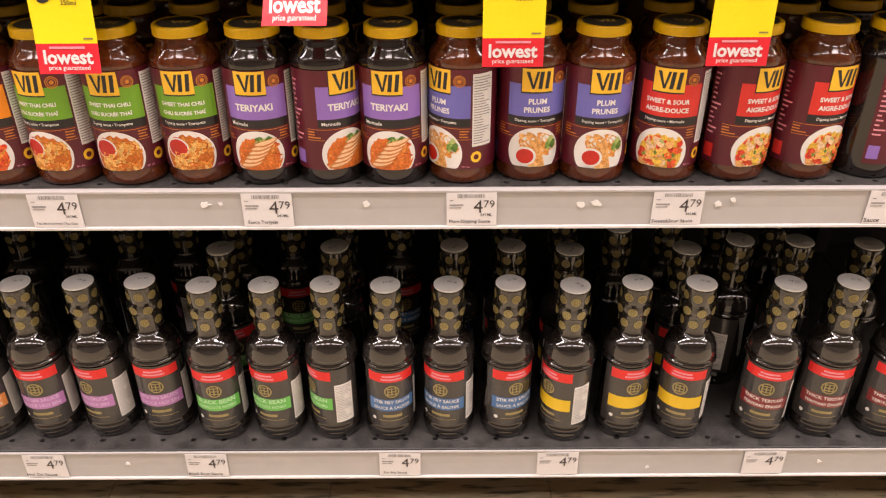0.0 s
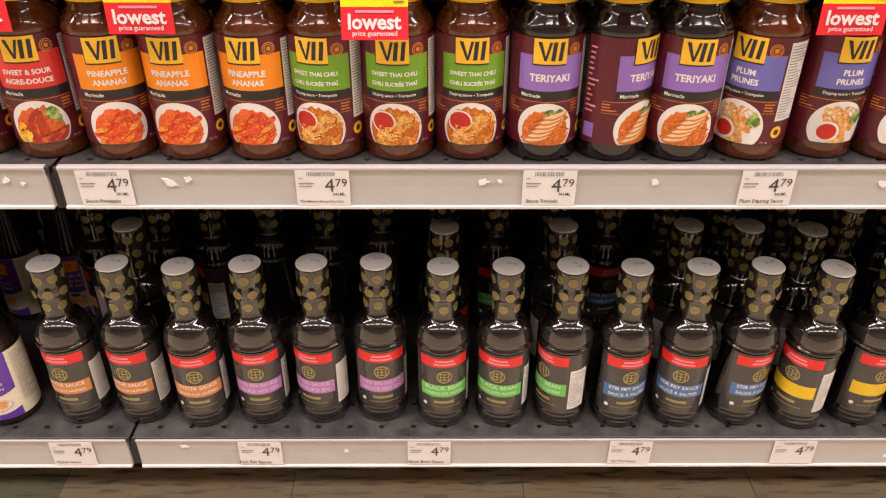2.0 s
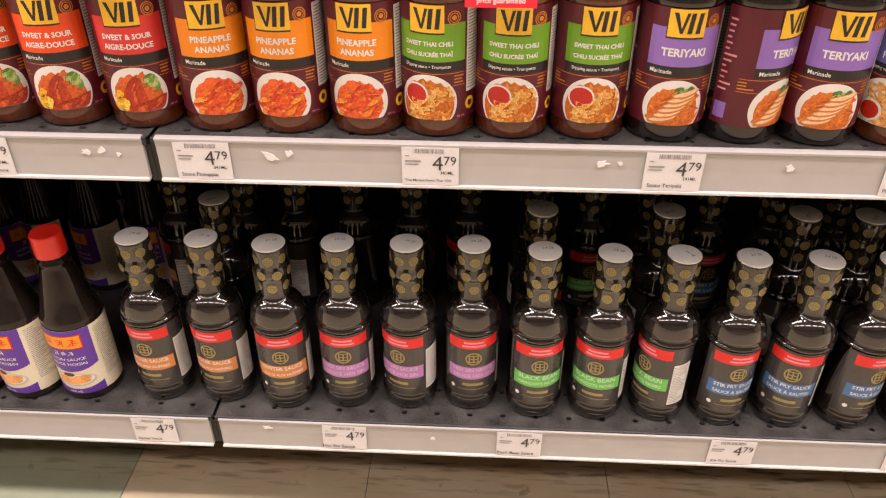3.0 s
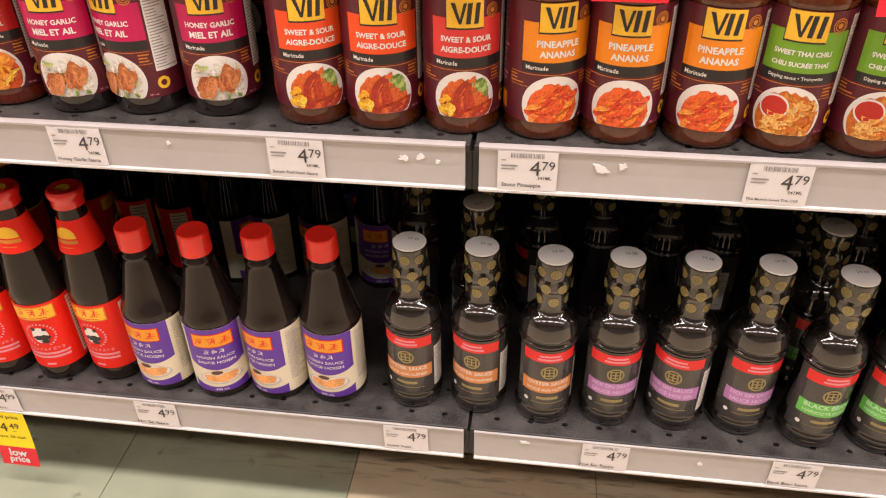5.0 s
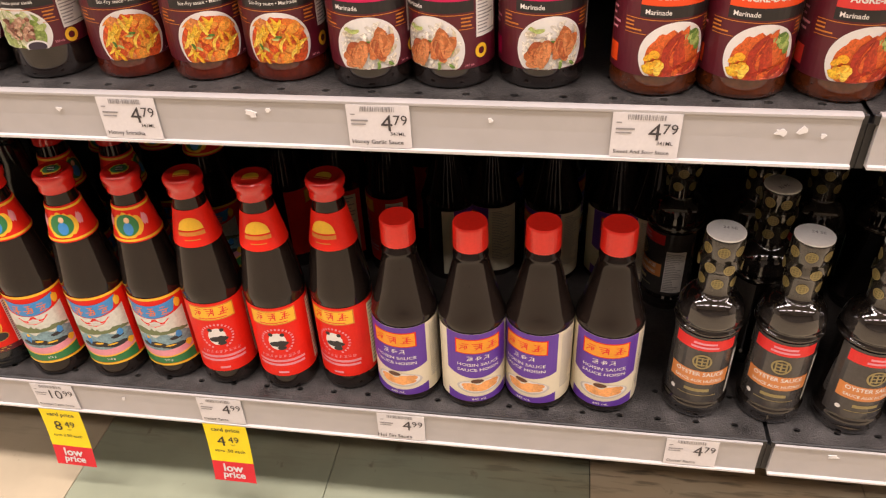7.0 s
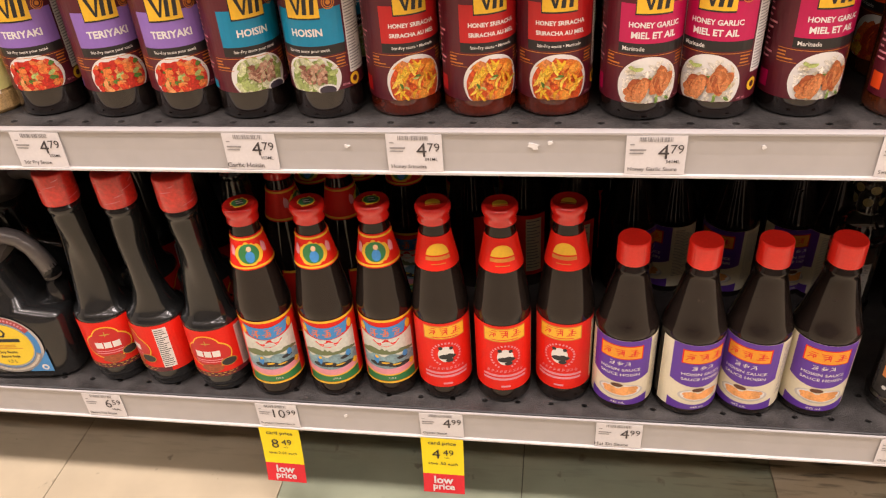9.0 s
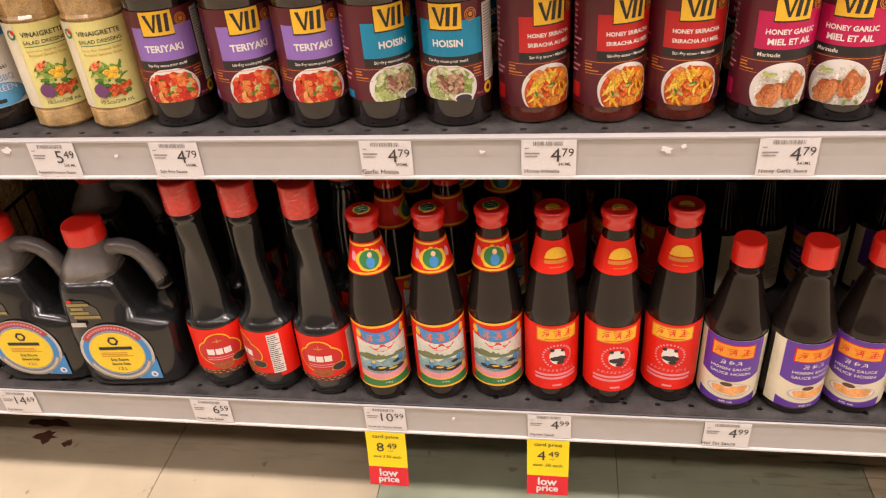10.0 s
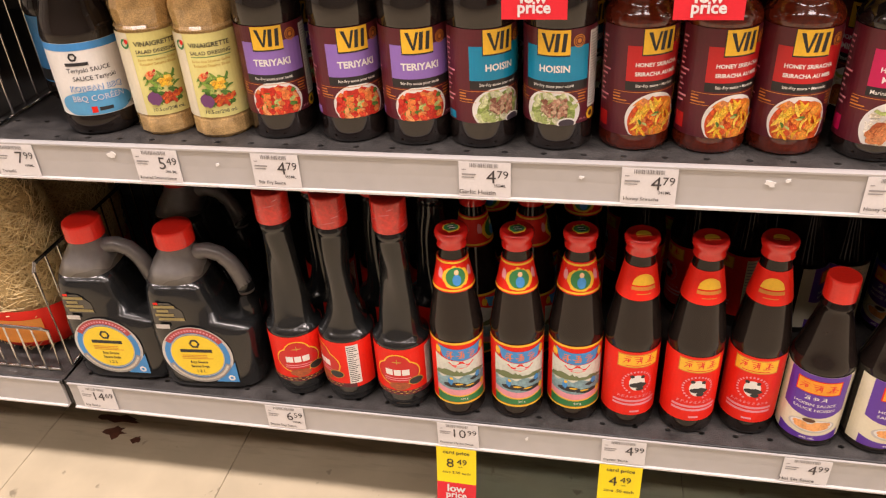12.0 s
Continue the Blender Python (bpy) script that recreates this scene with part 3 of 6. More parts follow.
def sauce_jar(words_on, sub, colour, content, dish, label, millilitres="341 mL", tall=False, group="sauce jars"):
    """A glass jar of sauce with a printed wrap-round label and a metal lid."""
    jar = thing("sauce_jar", label, "sauce jar", group)
    jar.scale = (1, 1, 1.03)
    part("glass_jar", lathe(jar_body(tall), 40), content, jar, smooth=True)
    lid = part("lid", ribbed(jar_lid(tall), 60, 0.00012), LID_YELLOW if not tall else STRIP, jar, "yellow metal lid" if not tall else "black lid", True)
    if not tall:
        part("lid_print", lathe([(0, 0.15285), (0.0205, 0.15285), (0.0212, 0.1531), (0.0212, 0.1529)], 32), LID_TOP, lid)
        part("lid_mark", ([(u, v, 0.1532) for u, v in maker_mark(0.018, 0.010)[0]], maker_mark(0.018, 0.010)[1]), GOLD, lid)
    r = JAR_R - 0.0002
    wrap = part("label", wrapped(rect(-1.75 * r, 2.35 * r, 0.0270 if tall else 0.0165, 0.1165, 0.004), r), MAROON, jar, "dark maroon wrap-round label")
    put = lambda n, s_, m, off=0.0006: part(n, wrapped(s_, r, off), m, wrap)
    put("colour_band", rect(-0.0285, 0.0345, 0.0690, 0.1010), colour)
    put("black_strip", rect(-0.0285, 0.0345, 0.0605, 0.0688), STRIP)
    put("logo_shadow", rect(-0.0158, 0.0150, 0.0922, 0.1155), INK, 0.0008)
    put("logo_plate", rect(-0.0150, 0.0150, 0.0936, 0.1160), LOGO_YELLOW, 0.0010)
    put("logo_mark", moved(maker_mark(0.0215, 0.0165), -0.0008, 0.1050), INK, 0.0012)
    n = len(words_on)
    for i, line in enumerate(words_on):
        put("title", words(line, 0.043 if n > 1 else 0.038, 0.0056 if n > 1 else 0.0068, 0.001, 0.0810 + (n - 1) * 0.0042 - i * 0.0084 - (0.001 if n > 1 else 0), 0.032), WHITE_PRINT, 0.0008)
    put("kind_of_sauce", words(sub, 0.042, 0.0036, 0.0 if len(sub) > 10 else -0.0155, 0.0645), WHITE_PRINT, 0.0008)
    put("medallion", join(ring(0.0235, 0.1055, 0.0050, 0.0058), ring(0.0235, 0.1055, 0.0034, 0.0041), oval(0.0235, 0.1055, 0.0021, 0.0021, n=8)), ORANGE_LINE, 0.0009)
    for s_ in (rect(-0.040, 0.0345, 0.0585, 0.0590), rect(-0.040, -0.0225, 0.0475, 0.0480), rect(0.0225, 0.0345, 0.0475, 0.0480)):
        put("gold_rule", s_, ORANGE_LINE, 0.0006)
    put("small_print", bars(-0.040, -0.026, 0.0490, 0.0575, 3, 0.4, 2), ORANGE_LINE)
    put("small_print", bars(0.024, 0.0345, 0.0490, 0.0575, 3, 0.4, 3), ORANGE_LINE)
    dish_pieces(dish, wrap, r, tall)
    panel = put("nutrition_panel", rect(0.0365, 0.0590, 0.0400, 0.1120), WHITE_PRINT)
    part("nutrition_print", wrapped(bars(0.0378, 0.0580, 0.0420, 0.1100, 26, 0.34, 4, 0.6), r, 0.0009), GREY_INK, wrap)
    put("recycling_mark", ring(0.0410, 0.0335 if tall else 0.0290, 0.0028, 0.0058, 16), LOGO_YELLOW, 0.0008)
    put("side_print", bars(-0.057, -0.045, 0.045, 0.108, 13, 0.35, 5, 0.7), PINK_PRINT)
    put("side_square", rect(-0.057, -0.046, 0.0285 if tall else 0.022, 0.036), colour)
    put("volume", words(millilitres, 0.008, 0.0030, 0.0305, 0.0310 if tall else 0.0195), PINK_PRINT, 0.0008)
    return jar


MARINADE, DIP = "Marinade", "Dipping sauce \u2022 Trempette"
B = lambda name, c: shader(name, c, 0.36, vary=0.05)
JARS = {
    "pineapple": (("PINEAPPLE", "ANANAS"), MARINADE, B("band_orange", (0.85, 0.26, 0.008)), SAUCE_BROWN, "pineapple", "squat glass jar of pineapple sauce with orange label band"),
    "thai": (("SWEET THAI CHILI", "CHILI SUCR\u00c9E THA\u00cf"), DIP, B("band_green", (0.16, 0.36, 0.022)), SAUCE_BROWN, "thai", "squat glass jar of Thai chili sauce with green label band"),
    "teriyaki": (("TERIYAKI",), MARINADE, B("band_violet", (0.27, 0.15, 0.50)), SAUCE_BLACK, "chicken", "squat glass jar of dark teriyaki marinade with violet band"),
    "plum": (("PLUM", "PRUNES"), DIP, B("band_blue", (0.15, 0.14, 0.46)), SAUCE_BROWN, "plum", "squat glass jar of plum dipping sauce with blue-violet band"),
    "sour": (("SWEET & SOUR", "AIGRE-DOUCE"), "Dipping sauce \u2022 Marinade", B("band_red_label", (0.66, 0.030, 0.022)), SAUCE_BROWN, "stew", "squat glass jar of sweet and sour sauce with red band"),
    "sour_orange": (("SWEET & SOUR", "AIGRE-DOUCE"), MARINADE, B("band_orange_red", (0.82, 0.075, 0.010)), SAUCE_BROWN, "ribs", "squat glass jar of sweet and sour marinade with orange-red band"),
    "sour_red": (("SWEET & SOUR", "AIGRE-DOUCE"), MARINADE, B("band_rose_red", (0.70, 0.040, 0.035)), SAUCE_BROWN, "ribs", "squat glass jar of sweet and sour marinade with rose-red band"),
    "garlic": (("HONEY GARLIC", "MIEL ET AIL"), MARINADE, B("band_magenta", (0.52, 0.004, 0.085)), SAUCE_BLACK, "garlic", "squat glass jar of honey garlic marinade with magenta band"),
    "sriracha": (("HONEY SRIRACHA", "SRIRACHA AU MIEL"), "Stir-Fry sauce \u2022 Marinade", B("band_deep_red", (0.52, 0.012, 0.014)), SAUCE_RED, "sriracha", "squat glass jar of honey sriracha sauce with deep red band"),
    "hoisin": (("HOISIN",), "Stir-Fry sauce pour saut\u00e9", B("band_cyan", (0.002, 0.24, 0.42)), SAUCE_BLACK, "meat", "tall-necked jar of hoisin stir-fry sauce with cyan band", "355 mL", True),
    "stir_fry": (("TERIYAKI",), "Stir-Fry sauce pour saut\u00e9", B("band_lilac", (0.27, 0.15, 0.50)), SAUCE_BLACK, "peppers", "tall-necked jar of teriyaki stir-fry sauce with violet band", "355 mL", True),
}
# kind, x, y, turn of the label
UPPER = [
    ("pineapple", 0.057, 0.043, 15), ("pineapple", 0.124, 0.042, -3), ("pineapple", 0.195, 0.042, -7),
    ("thai", 0.260, 0.042, -14), ("thai", 0.327, 0.041, -5), ("thai", 0.396, 0.043, -1),
    ("teriyaki", 0.466, 0.041, -2), ("teriyaki", 0.533, 0.041, 38), ("teriyaki", 0.600, 0.040, -6),
    ("plum", 0.670, 0.042, -46), ("plum", 0.740, 0.047, 3), ("plum", 0.806, 0.042, 3),
    ("sour", 0.881, 0.043, -22), ("sour", 0.954, 0.045, 23), ("sour", 1.028, 0.048, 20), ("teriyaki", 1.097, 0.050, 70),
    ("teriyaki", 1.170, 0.046, 10), ("teriyaki", 1.242, 0.046, -5),
    ("sour_orange", -0.151, 0.049, 18), ("sour_orange", -0.085, 0.047, 9), ("sour_red", -0.014, 0.046, 9),
    ("garlic", -0.378, 0.050, 9), ("garlic", -0.312, 0.053, -20), ("garlic", -0.240, 0.057, 15),
    ("sriracha", -0.593, 0.057, 28), ("sriracha", -0.522, 0.056, 26), ("sriracha", -0.454, 0.058, 8),
    ("hoisin", -0.742, 0.051, 36), ("hoisin", -0.667, 0.052, -6),
    ("stir_fry", -0.960, 0.057, 17), ("stir_fry", -0.880, 0.054, 31), ("stir_fry", -0.809, 0.052, 19),
]


def stock(made, builder, key, m):
    """The first of a kind is built; the others are copies of it."""
    if key in made:
        return copy_thing(made[key], m)
    made[key] = builder()
    made[key].matrix_basis = m @ Matrix.Diagonal((*made[key].scale, 1))
    return made[key]


rng = random.Random(11)
MADE = {}
for key, x, y, turn in UPPER:
    stock(MADE, lambda: sauce_jar(*JARS[key]), key, pose(x, y, Z_MID, 0, 0, turn))
for depth in (0.082, 0.160):
    for key, x, y, turn in UPPER:
        if key == "garlic" and depth < 0.1 and x > -0.26:
            continue
        stock(MADE, None, key, pose(x + rng.uniform(-0.012, 0.012), y + depth + rng.uniform(-0.004, 0.01), Z_MID, 0, 0, rng.uniform(-60, 60)))


# ---- products: dark stir-fry sauce bottles with a coin-printed sleeve ----
def coin(cu, cv, r):
    """A round gold emblem with a fretwork of bars."""
    t = r * 0.17
    out = [ring(cu, cv, r * 0.80, r, 20)]
    for k in (-0.55, -0.09, 0.38):
        out.append(rect(cu - r * 0.62, cu + r * 0.62, cv + k * r, cv + k * r + t))
    for k in (-0.60, -0.085, 0.43):
        out.append(rect(cu + k * r, cu + k * r + t, cv - r * 0.62, cv + r * 0.62))
    return join(*out)


def sauce_bottle(lines, band, ink, label):
    """A dark bottle with ribbed glass, a charcoal label and a white-topped cap."""
    bottle = thing("sauce_bottle", label, "sauce bottle", "dark stir-fry sauce bottles")
    bottle.scale = (1, 1, 1.01)
    r = 0.0325
    prof = [(0, 0.003), (r - 0.006, 0.002), (r - 0.0035, 0.0), (r - 0.0012, 0.003), (r - 0.0008, 0.010), (r - 0.0022, 0.0125), (r - 0.0005, 0.0150), (r, 0.0168), (r - 0.0016, 0.0190), (r - 0.0026, 0.0215),
            (r - 0.0026, 0.1095), (r - 0.0006, 0.1115), (r + 0.0002, 0.1130), (r - 0.0006, 0.1145), (r - 0.0030, 0.1160), (r - 0.0022, 0.1180), (r - 0.0014, 0.1215), (r - 0.0022, 0.1280), (r - 0.0045, 0.1345), (r - 0.0085, 0.1405), (0.0198, 0.1440), (0.0172, 0.1458), (0.0158, 0.1490), (0.0156, 0.155), (0.0156, 0.172)]
    part("glass_bottle", lathe(prof, 40), DARK_GLASS, bottle, smooth=True)
    part("shoulder_film", lathe([(a + 0.0001, z) for a, z in prof[16:19]], 40), GREY_GLASS, bottle, "thin brown film above the fill line", True)
    sleeve = part("neck_sleeve", lathe([(0.0164, 0.152), (0.0164, 0.170), (0.0170, 0.1735), (0.0190, 0.1765), (0.0197, 0.1810), (0.0172, 0.1855), (0.0172, 0.1880), (0.0178, 0.1895), (0.0178, 0.2075), (0.0174, 0.2100), (0.0169, 0.2102)], 32), SLEEVE, bottle, "black shrink sleeve with gold coins", True)
    for rad, zc, num, ph in ((0.0178, 0.1985, 7, 0.0), (0.0197, 0.1808, 7, 0.4), (0.0164, 0.1625, 6, 0.0)):
        for i in range(num):
            part("coin_ground", wrapped(oval(0, zc, 0.0052, 0.0052, -9, 10), rad, 0.0002, 2 * math.pi * i / num + ph), COIN_GROUND, sleeve)
            part("coin", wrapped(coin(0, zc, 0.0054), rad, 0.0004, 2 * math.pi * i / num + ph), DULL_GOLD, sleeve)
    cap = part("cap", lathe([(0.0168, 0.2065), (0.0174, 0.2102), (0.0174, 0.2112), (0.0169, 0.2117), (0, 0.2118)], 36), CAP_WHITE, bottle, "white cap top", True)
    stamp = words("24 SE", 0.012, 0.004)
    part("date_stamp", ([(u + 0.003, v + 0.004 + s_, 0.2121) for s_ in (0,) for u, v in stamp[0]], stamp[1]), GREY_INK, cap)
    rr = r - 0.0024
    wrap = part("label", wrapped(rect(-1.3 * rr, 2.2 * rr, 0.0225, 0.1085, 0.004), rr), LABEL_GREY, bottle, "charcoal label with red top band")
    put = lambda n, s_, m, off=0.0006: part(n, wrapped(s_, rr, off), m, wrap)
    put("red_band", rect(-0.030, 0.0300, 0.0920, 0.1055), RED_BAND)
    for s_ in (rect(-0.011, 0.011, 0.0996, 0.1020), rect(-0.013, 0.013, 0.0950, 0.0974)):
        put("brand_mark", s_, PINK_PRINT, 0.0008)
    put("emblem", coin(0, 0.0780, 0.0092), DULL_GOLD, 0.0008)
    put("flavour_band", rect(-0.030, 0.0300, 0.0475, 0.0655), band)
    for i, line in enumerate(lines):
        put("title", words(line, 0.047, 0.0066 if len(lines) > 1 else 0.010, 0, 0.0615 - i * 0.0085 if len(lines) > 1 else 0.0565, 0.02), ink, 0.0008)
    put("small_print", join(rect(-0.012, 0.012, 0.0375, 0.0415), rect(-0.018, 0.020, 0.0320, 0.0328)), DULL_GOLD)
    put("seal", oval(-0.024, 0.0340, 0.0026, 0.0026, n=8), WHITE_PRINT)
    put("nutrition_panel", rect(0.0335, 0.0560, 0.0270, 0.0850), WHITE_PRINT)
    put("nutrition_print", bars(0.0345, 0.0550, 0.0290, 0.0830, 22, 0.34, 4, 0.6), GREY_INK, 0.0008)
    return bottle


BOTTLES = {
    "oyster": (("OYSTER SAUCE", "SAUCE AUX HU\u00ceTRES"), B("flavour_orange", (0.62, 0.23, 0.06)), WHITE_PRINT, "dark glass oyster sauce bottle with orange label band"),
    "hoi_sin": (("HOI SIN SAUCE", "SAUCE HOI SIN"), B("flavour_lilac", (0.46, 0.20, 0.46)), B("pale_lilac_ink", (0.70, 0.50, 0.70)), "dark glass hoisin sauce bottle with lilac label band"),
    "bean": (("BLACK BEAN", "HARICOTS NOIRS"), B("flavour_green", (0.14, 0.50, 0.09)), B("pale_green_ink", (0.55, 0.78, 0.50)), "dark glass black bean sauce bottle with green label band"),
    "stir": (("STIR FRY SAUCE", "SAUCE \u00c0 SAUTER"), B("flavour_blue", (0.06, 0.16, 0.36)), WHITE_PRINT, "dark glass stir fry sauce bottle with blue label band"),
    "yellow": (("",), B("flavour_yellow", (0.75, 0.50, 0.02)), WHITE_PRINT, "dark glass sauce bottle with plain yellow label band"),
    "thick": (("THICK TERIYAKI", "TERIYAKI \u00c9PAISSE"), B("flavour_dark_red", (0.20, 0.020, 0.022)), WHITE_PRINT, "dark glass thick teriyaki bottle with dark red label band"),
}
LOWER = [
    ("oyster", -0.069, 0.052, -8), ("oyster", 0.006, 0.052, -12), ("oyster", 0.080, 0.046, 7),
    ("hoi_sin", 0.152, 0.051, 3), ("hoi_sin", 0.225, 0.053, -22), ("hoi_sin", 0.296, 0.055, 6),
    ("bean", 0.370, 0.046, 4), ("bean", 0.442, 0.046, -17), ("bean", 0.513, 0.047, -55),
    ("stir", 0.583, 0.044, 8), ("stir", 0.656, 0.045, -20), ("stir", 0.728, 0.047, 19),
    ("yellow", 0.802, 0.041, -54), ("yellow", 0.875, 0.047, 11), ("yellow", 0.949, 0.045, -25),
    ("thick", 1.051, 0.043, -21), ("thick", 1.125, 0.046, -15), ("thick", 1.206, 0.046, -10),
]
SECOND = [("oyster", -0.005, 0.132), ("bean", 0.372, 0.126), ("bean", 0.514, 0.130), ("stir", 0.664, 0.131), ("stir", 0.736, 0.129), ("yellow", 0.808, 0.121), ("yellow", 0.880, 0.178),
          ("yellow", 0.954, 0.122), ("thick", 1.027, 0.142), ("thick", 1.101, 0.138), ("thick", 1.185, 0.130),
          ("oyster", -0.085, 0.215), ("oyster", 0.066, 0.222), ("hoi_sin", 0.140, 0.230), ("hoi_sin", 0.217, 0.222), ("hoi_sin", 0.290, 0.235), ("bean", 0.442, 0.224), ("stir", 0.590, 0.226),
          ("oyster", 0.000, 0.215), ("bean", 0.372, 0.205), ("bean", 0.516, 0.210), ("stir", 0.664, 0.212), ("stir", 0.738, 0.210), ("yellow", 0.812, 0.205), ("yellow", 0.955, 0.206), ("thick", 1.030, 0.224), ("thick", 1.104, 0.220)]
for key, x, y, turn in LOWER:
    stock(MADE, lambda: sauce_bottle(*BOTTLES[key]), key, pose(x, y - 0.004, Z_LOW, 0, 0, turn))
for key, x, y in SECOND:
    stock(MADE, None, key, pose(x, y, Z_LOW, 0, 0, rng.choice((180, -85, 150, 205, -115, 15)) + rng.uniform(-12, 12)))


# ---- products: hoisin bottles with red screw caps ----
def glyphs(cu, cv, size, count, seed):
    """A row of unreadable characters, as small clusters of strokes."""
    g = random.Random(seed)
    out = []
    for i in range(count):
        u = cu + (i - (count - 1) / 2) * size * 1.15
        for k in range(g.choice((3, 4, 4))):
            v = cv + size * (0.42 - 0.27 * k)
            w, du = size * g.uniform(0.20, 0.46), size * g.uniform(-0.12, 0.12)
            out.append(rect(u + du - w, u + du + w, v - size * 0.045, v + size * 0.045))
        for _ in range(g.choice((1, 2, 2))):
            x, lo, hi = u + size * g.uniform(-0.30, 0.30), g.uniform(-0.48, -0.10), g.uniform(0.10, 0.46)
            out.append(rect(x - size * 0.05, x + size * 0.05, cv + size * lo, cv + size * hi))
        x = u + size * g.uniform(-0.25, 0.1)
        out.append(poly([(x, cv), (x + size * 0.09, cv + size * 0.03), (x - size * 0.20, cv - size * 0.46), (x - size * 0.30, cv - size * 0.44)]))
    return join(*out)


ROLL = shader("spring_roll_print", (0.78, 0.36, 0.12), 0.4, vary=0.45, grain=90)
PALE_BEIGE = shader("pale_beige_print", (0.62, 0.57, 0.46), 0.4)
PLATE_GREY = shader("plate_print", (0.55, 0.52, 0.48), 0.4, vary=0.15)


def squeezed(shape, low, to, k):
    """A flat label shape lowered or raised from height low to height to, and made k times as tall."""
    return [(u, to + (v - low) * k) for u, v in shape[0]], shape[1]


def hoisin_bottle():
    bottle = thing("hoisin_bottle", "dark glass hoisin sauce bottle with purple label and red cap", "sauce bottle", "hoisin bottles")
    r = 0.0345
    prof = [(0, 0.003), (r - 0.006, 0.002), (r - 0.003, 0.0), (r - 0.0005, 0.004), (r, 0.009), (r - 0.0008, 0.0115), (r - 0.0008, 0.107), (r, 0.110), (r - 0.0009, 0.114), (r - 0.0038, 0.121), (0.0258, 0.140), (0.0206, 0.160), (0.0172, 0.174), (0.0162, 0.178), (0.0172, 0.1795), (0.0172, 0.1825), (0.0150, 0.184), (0.0150, 0.203)]
    part("glass_bottle", lathe(prof, 40), BROWN_GLASS, bottle, smooth=True)
    part("cap", ribbed([(0.0145, 0.1895), (0.0168, 0.1895), (0.0170, 0.1910), (0.0167, 0.2140), (0.0158, 0.2160), (0, 0.2163)], 72, 0.0001), CAP_RED, bottle, "ribbed red screw cap")
    rr = r - 0.0007
    wrap = part("label", wrapped(squeezed(rect(-1.45 * rr, 2.1 * rr, 0.0125, 0.1300, 0.004), 0.0125, 0.0110, 0.80), rr), CREAM, bottle, "cream and purple label")
    put = lambda n, s_, m, off=0.0006: part(n, wrapped(squeezed(s_, 0.0125, 0.0110, 0.80), rr, off), m, wrap)
    arc = [(u, 0.0560 + 0.010 * (u / 0.032) ** 2 * 0.9 - 0.001, 0.1300) for u in [-0.034 + 0.004 * i for i in range(18)]]
    put("purple_field", columns(arc), PURPLE)
    foot = [(u, 0.0125, 0.0215 + 0.008 * (u / 0.034) ** 2) for u in [-0.034 + 0.004 * i for i in range(18)]]
    put("purple_foot", columns(foot), PURPLE)
    put("maker_panel", rect(-0.0235, 0.0235, 0.0975, 0.1215), LABEL_RED, 0.0008)
    put("maker_panel_gold", rect(-0.0220, 0.0220, 0.0990, 0.1200), PANEL_GOLD, 0.0010)
    tagged(put("maker_mark", glyphs(0, 0.1095, 0.0120, 3, 4), CAP_RED, 0.0012), kind="stuff")
    put("character_row", glyphs(0.0, 0.0895, 0.0075, 3, 9), WHITE_PRINT, 0.0008)
    put("title", words("HOISIN SAUCE", 0.044, 0.0066, 0, 0.0785, 0.01), WHITE_PRINT, 0.0008)
    put("title", words("SAUCE HOISIN", 0.044, 0.0066, 0, 0.0695, 0.01), WHITE_PRINT, 0.0008)
    put("plate", oval(0.002, 0.0395, 0.0250, 0.0125), PLATE_GREY, 0.0008)
    put("plate_well", oval(0.002, 0.0405, 0.0225, 0.0105), WHITE_PRINT, 0.0009)
    for s_ in (oval(0.002, 0.0375, 0.0185, 0.0058, -9, 14, 0.15, 2), oval(0.012, 0.0435, 0.0100, 0.0052, -9, 12, 0.15, 5), oval(-0.010, 0.0420, 0.0080, 0.0046, -9, 12, 0.15, 7)):
        put("spring_roll", s_, ROLL, 0.0011)
    put("dip_rim", oval(-0.002, 0.0500, 0.0078, 0.0046), CREAM, 0.0012)
    put("dip", oval(-0.002, 0.0502, 0.0066, 0.0036), B("brown_dip", (0.10, 0.035, 0.015)), 0.0014)
    put("volume", words("445 mL", 0.016, 0.0048, 0.0, 0.0168, 0.02), WHITE_PRINT, 0.0008)
    put("nutrition_panel", rect(0.0370, 0.0660, 0.0160, 0.1270), CREAM, 0.0005)
    put("nutrition_print", bars(0.0385, 0.0640, 0.0340, 0.1250, 30, 0.32, 6, 0.65), GREY_INK, 0.0008)
    return bottle


for x, y, turn in ((-0.369, 0.041, -11), (-0.299, 0.039, 17), (-0.231, 0.044, -23), (-0.162, 0.047, -6)):
    stock(MADE, hoisin_bottle, "hoisin_bottle", pose(x, y, Z_LOW, 0, 0, turn))
for x, y, turn in ((-0.352, 0.250, 75), (-0.300, 0.262, -60), (-0.225, 0.255, -40), (-0.150, 0.262, 10), (-0.105, 0.250, -95), (-0.300, 0.335, 90), (-0.220, 0.332, 80), (-0.375, 0.330, 100)):
    stock(MADE, None, "hoisin_bottle", pose(x, y, Z_LOW, 0, 0, turn))


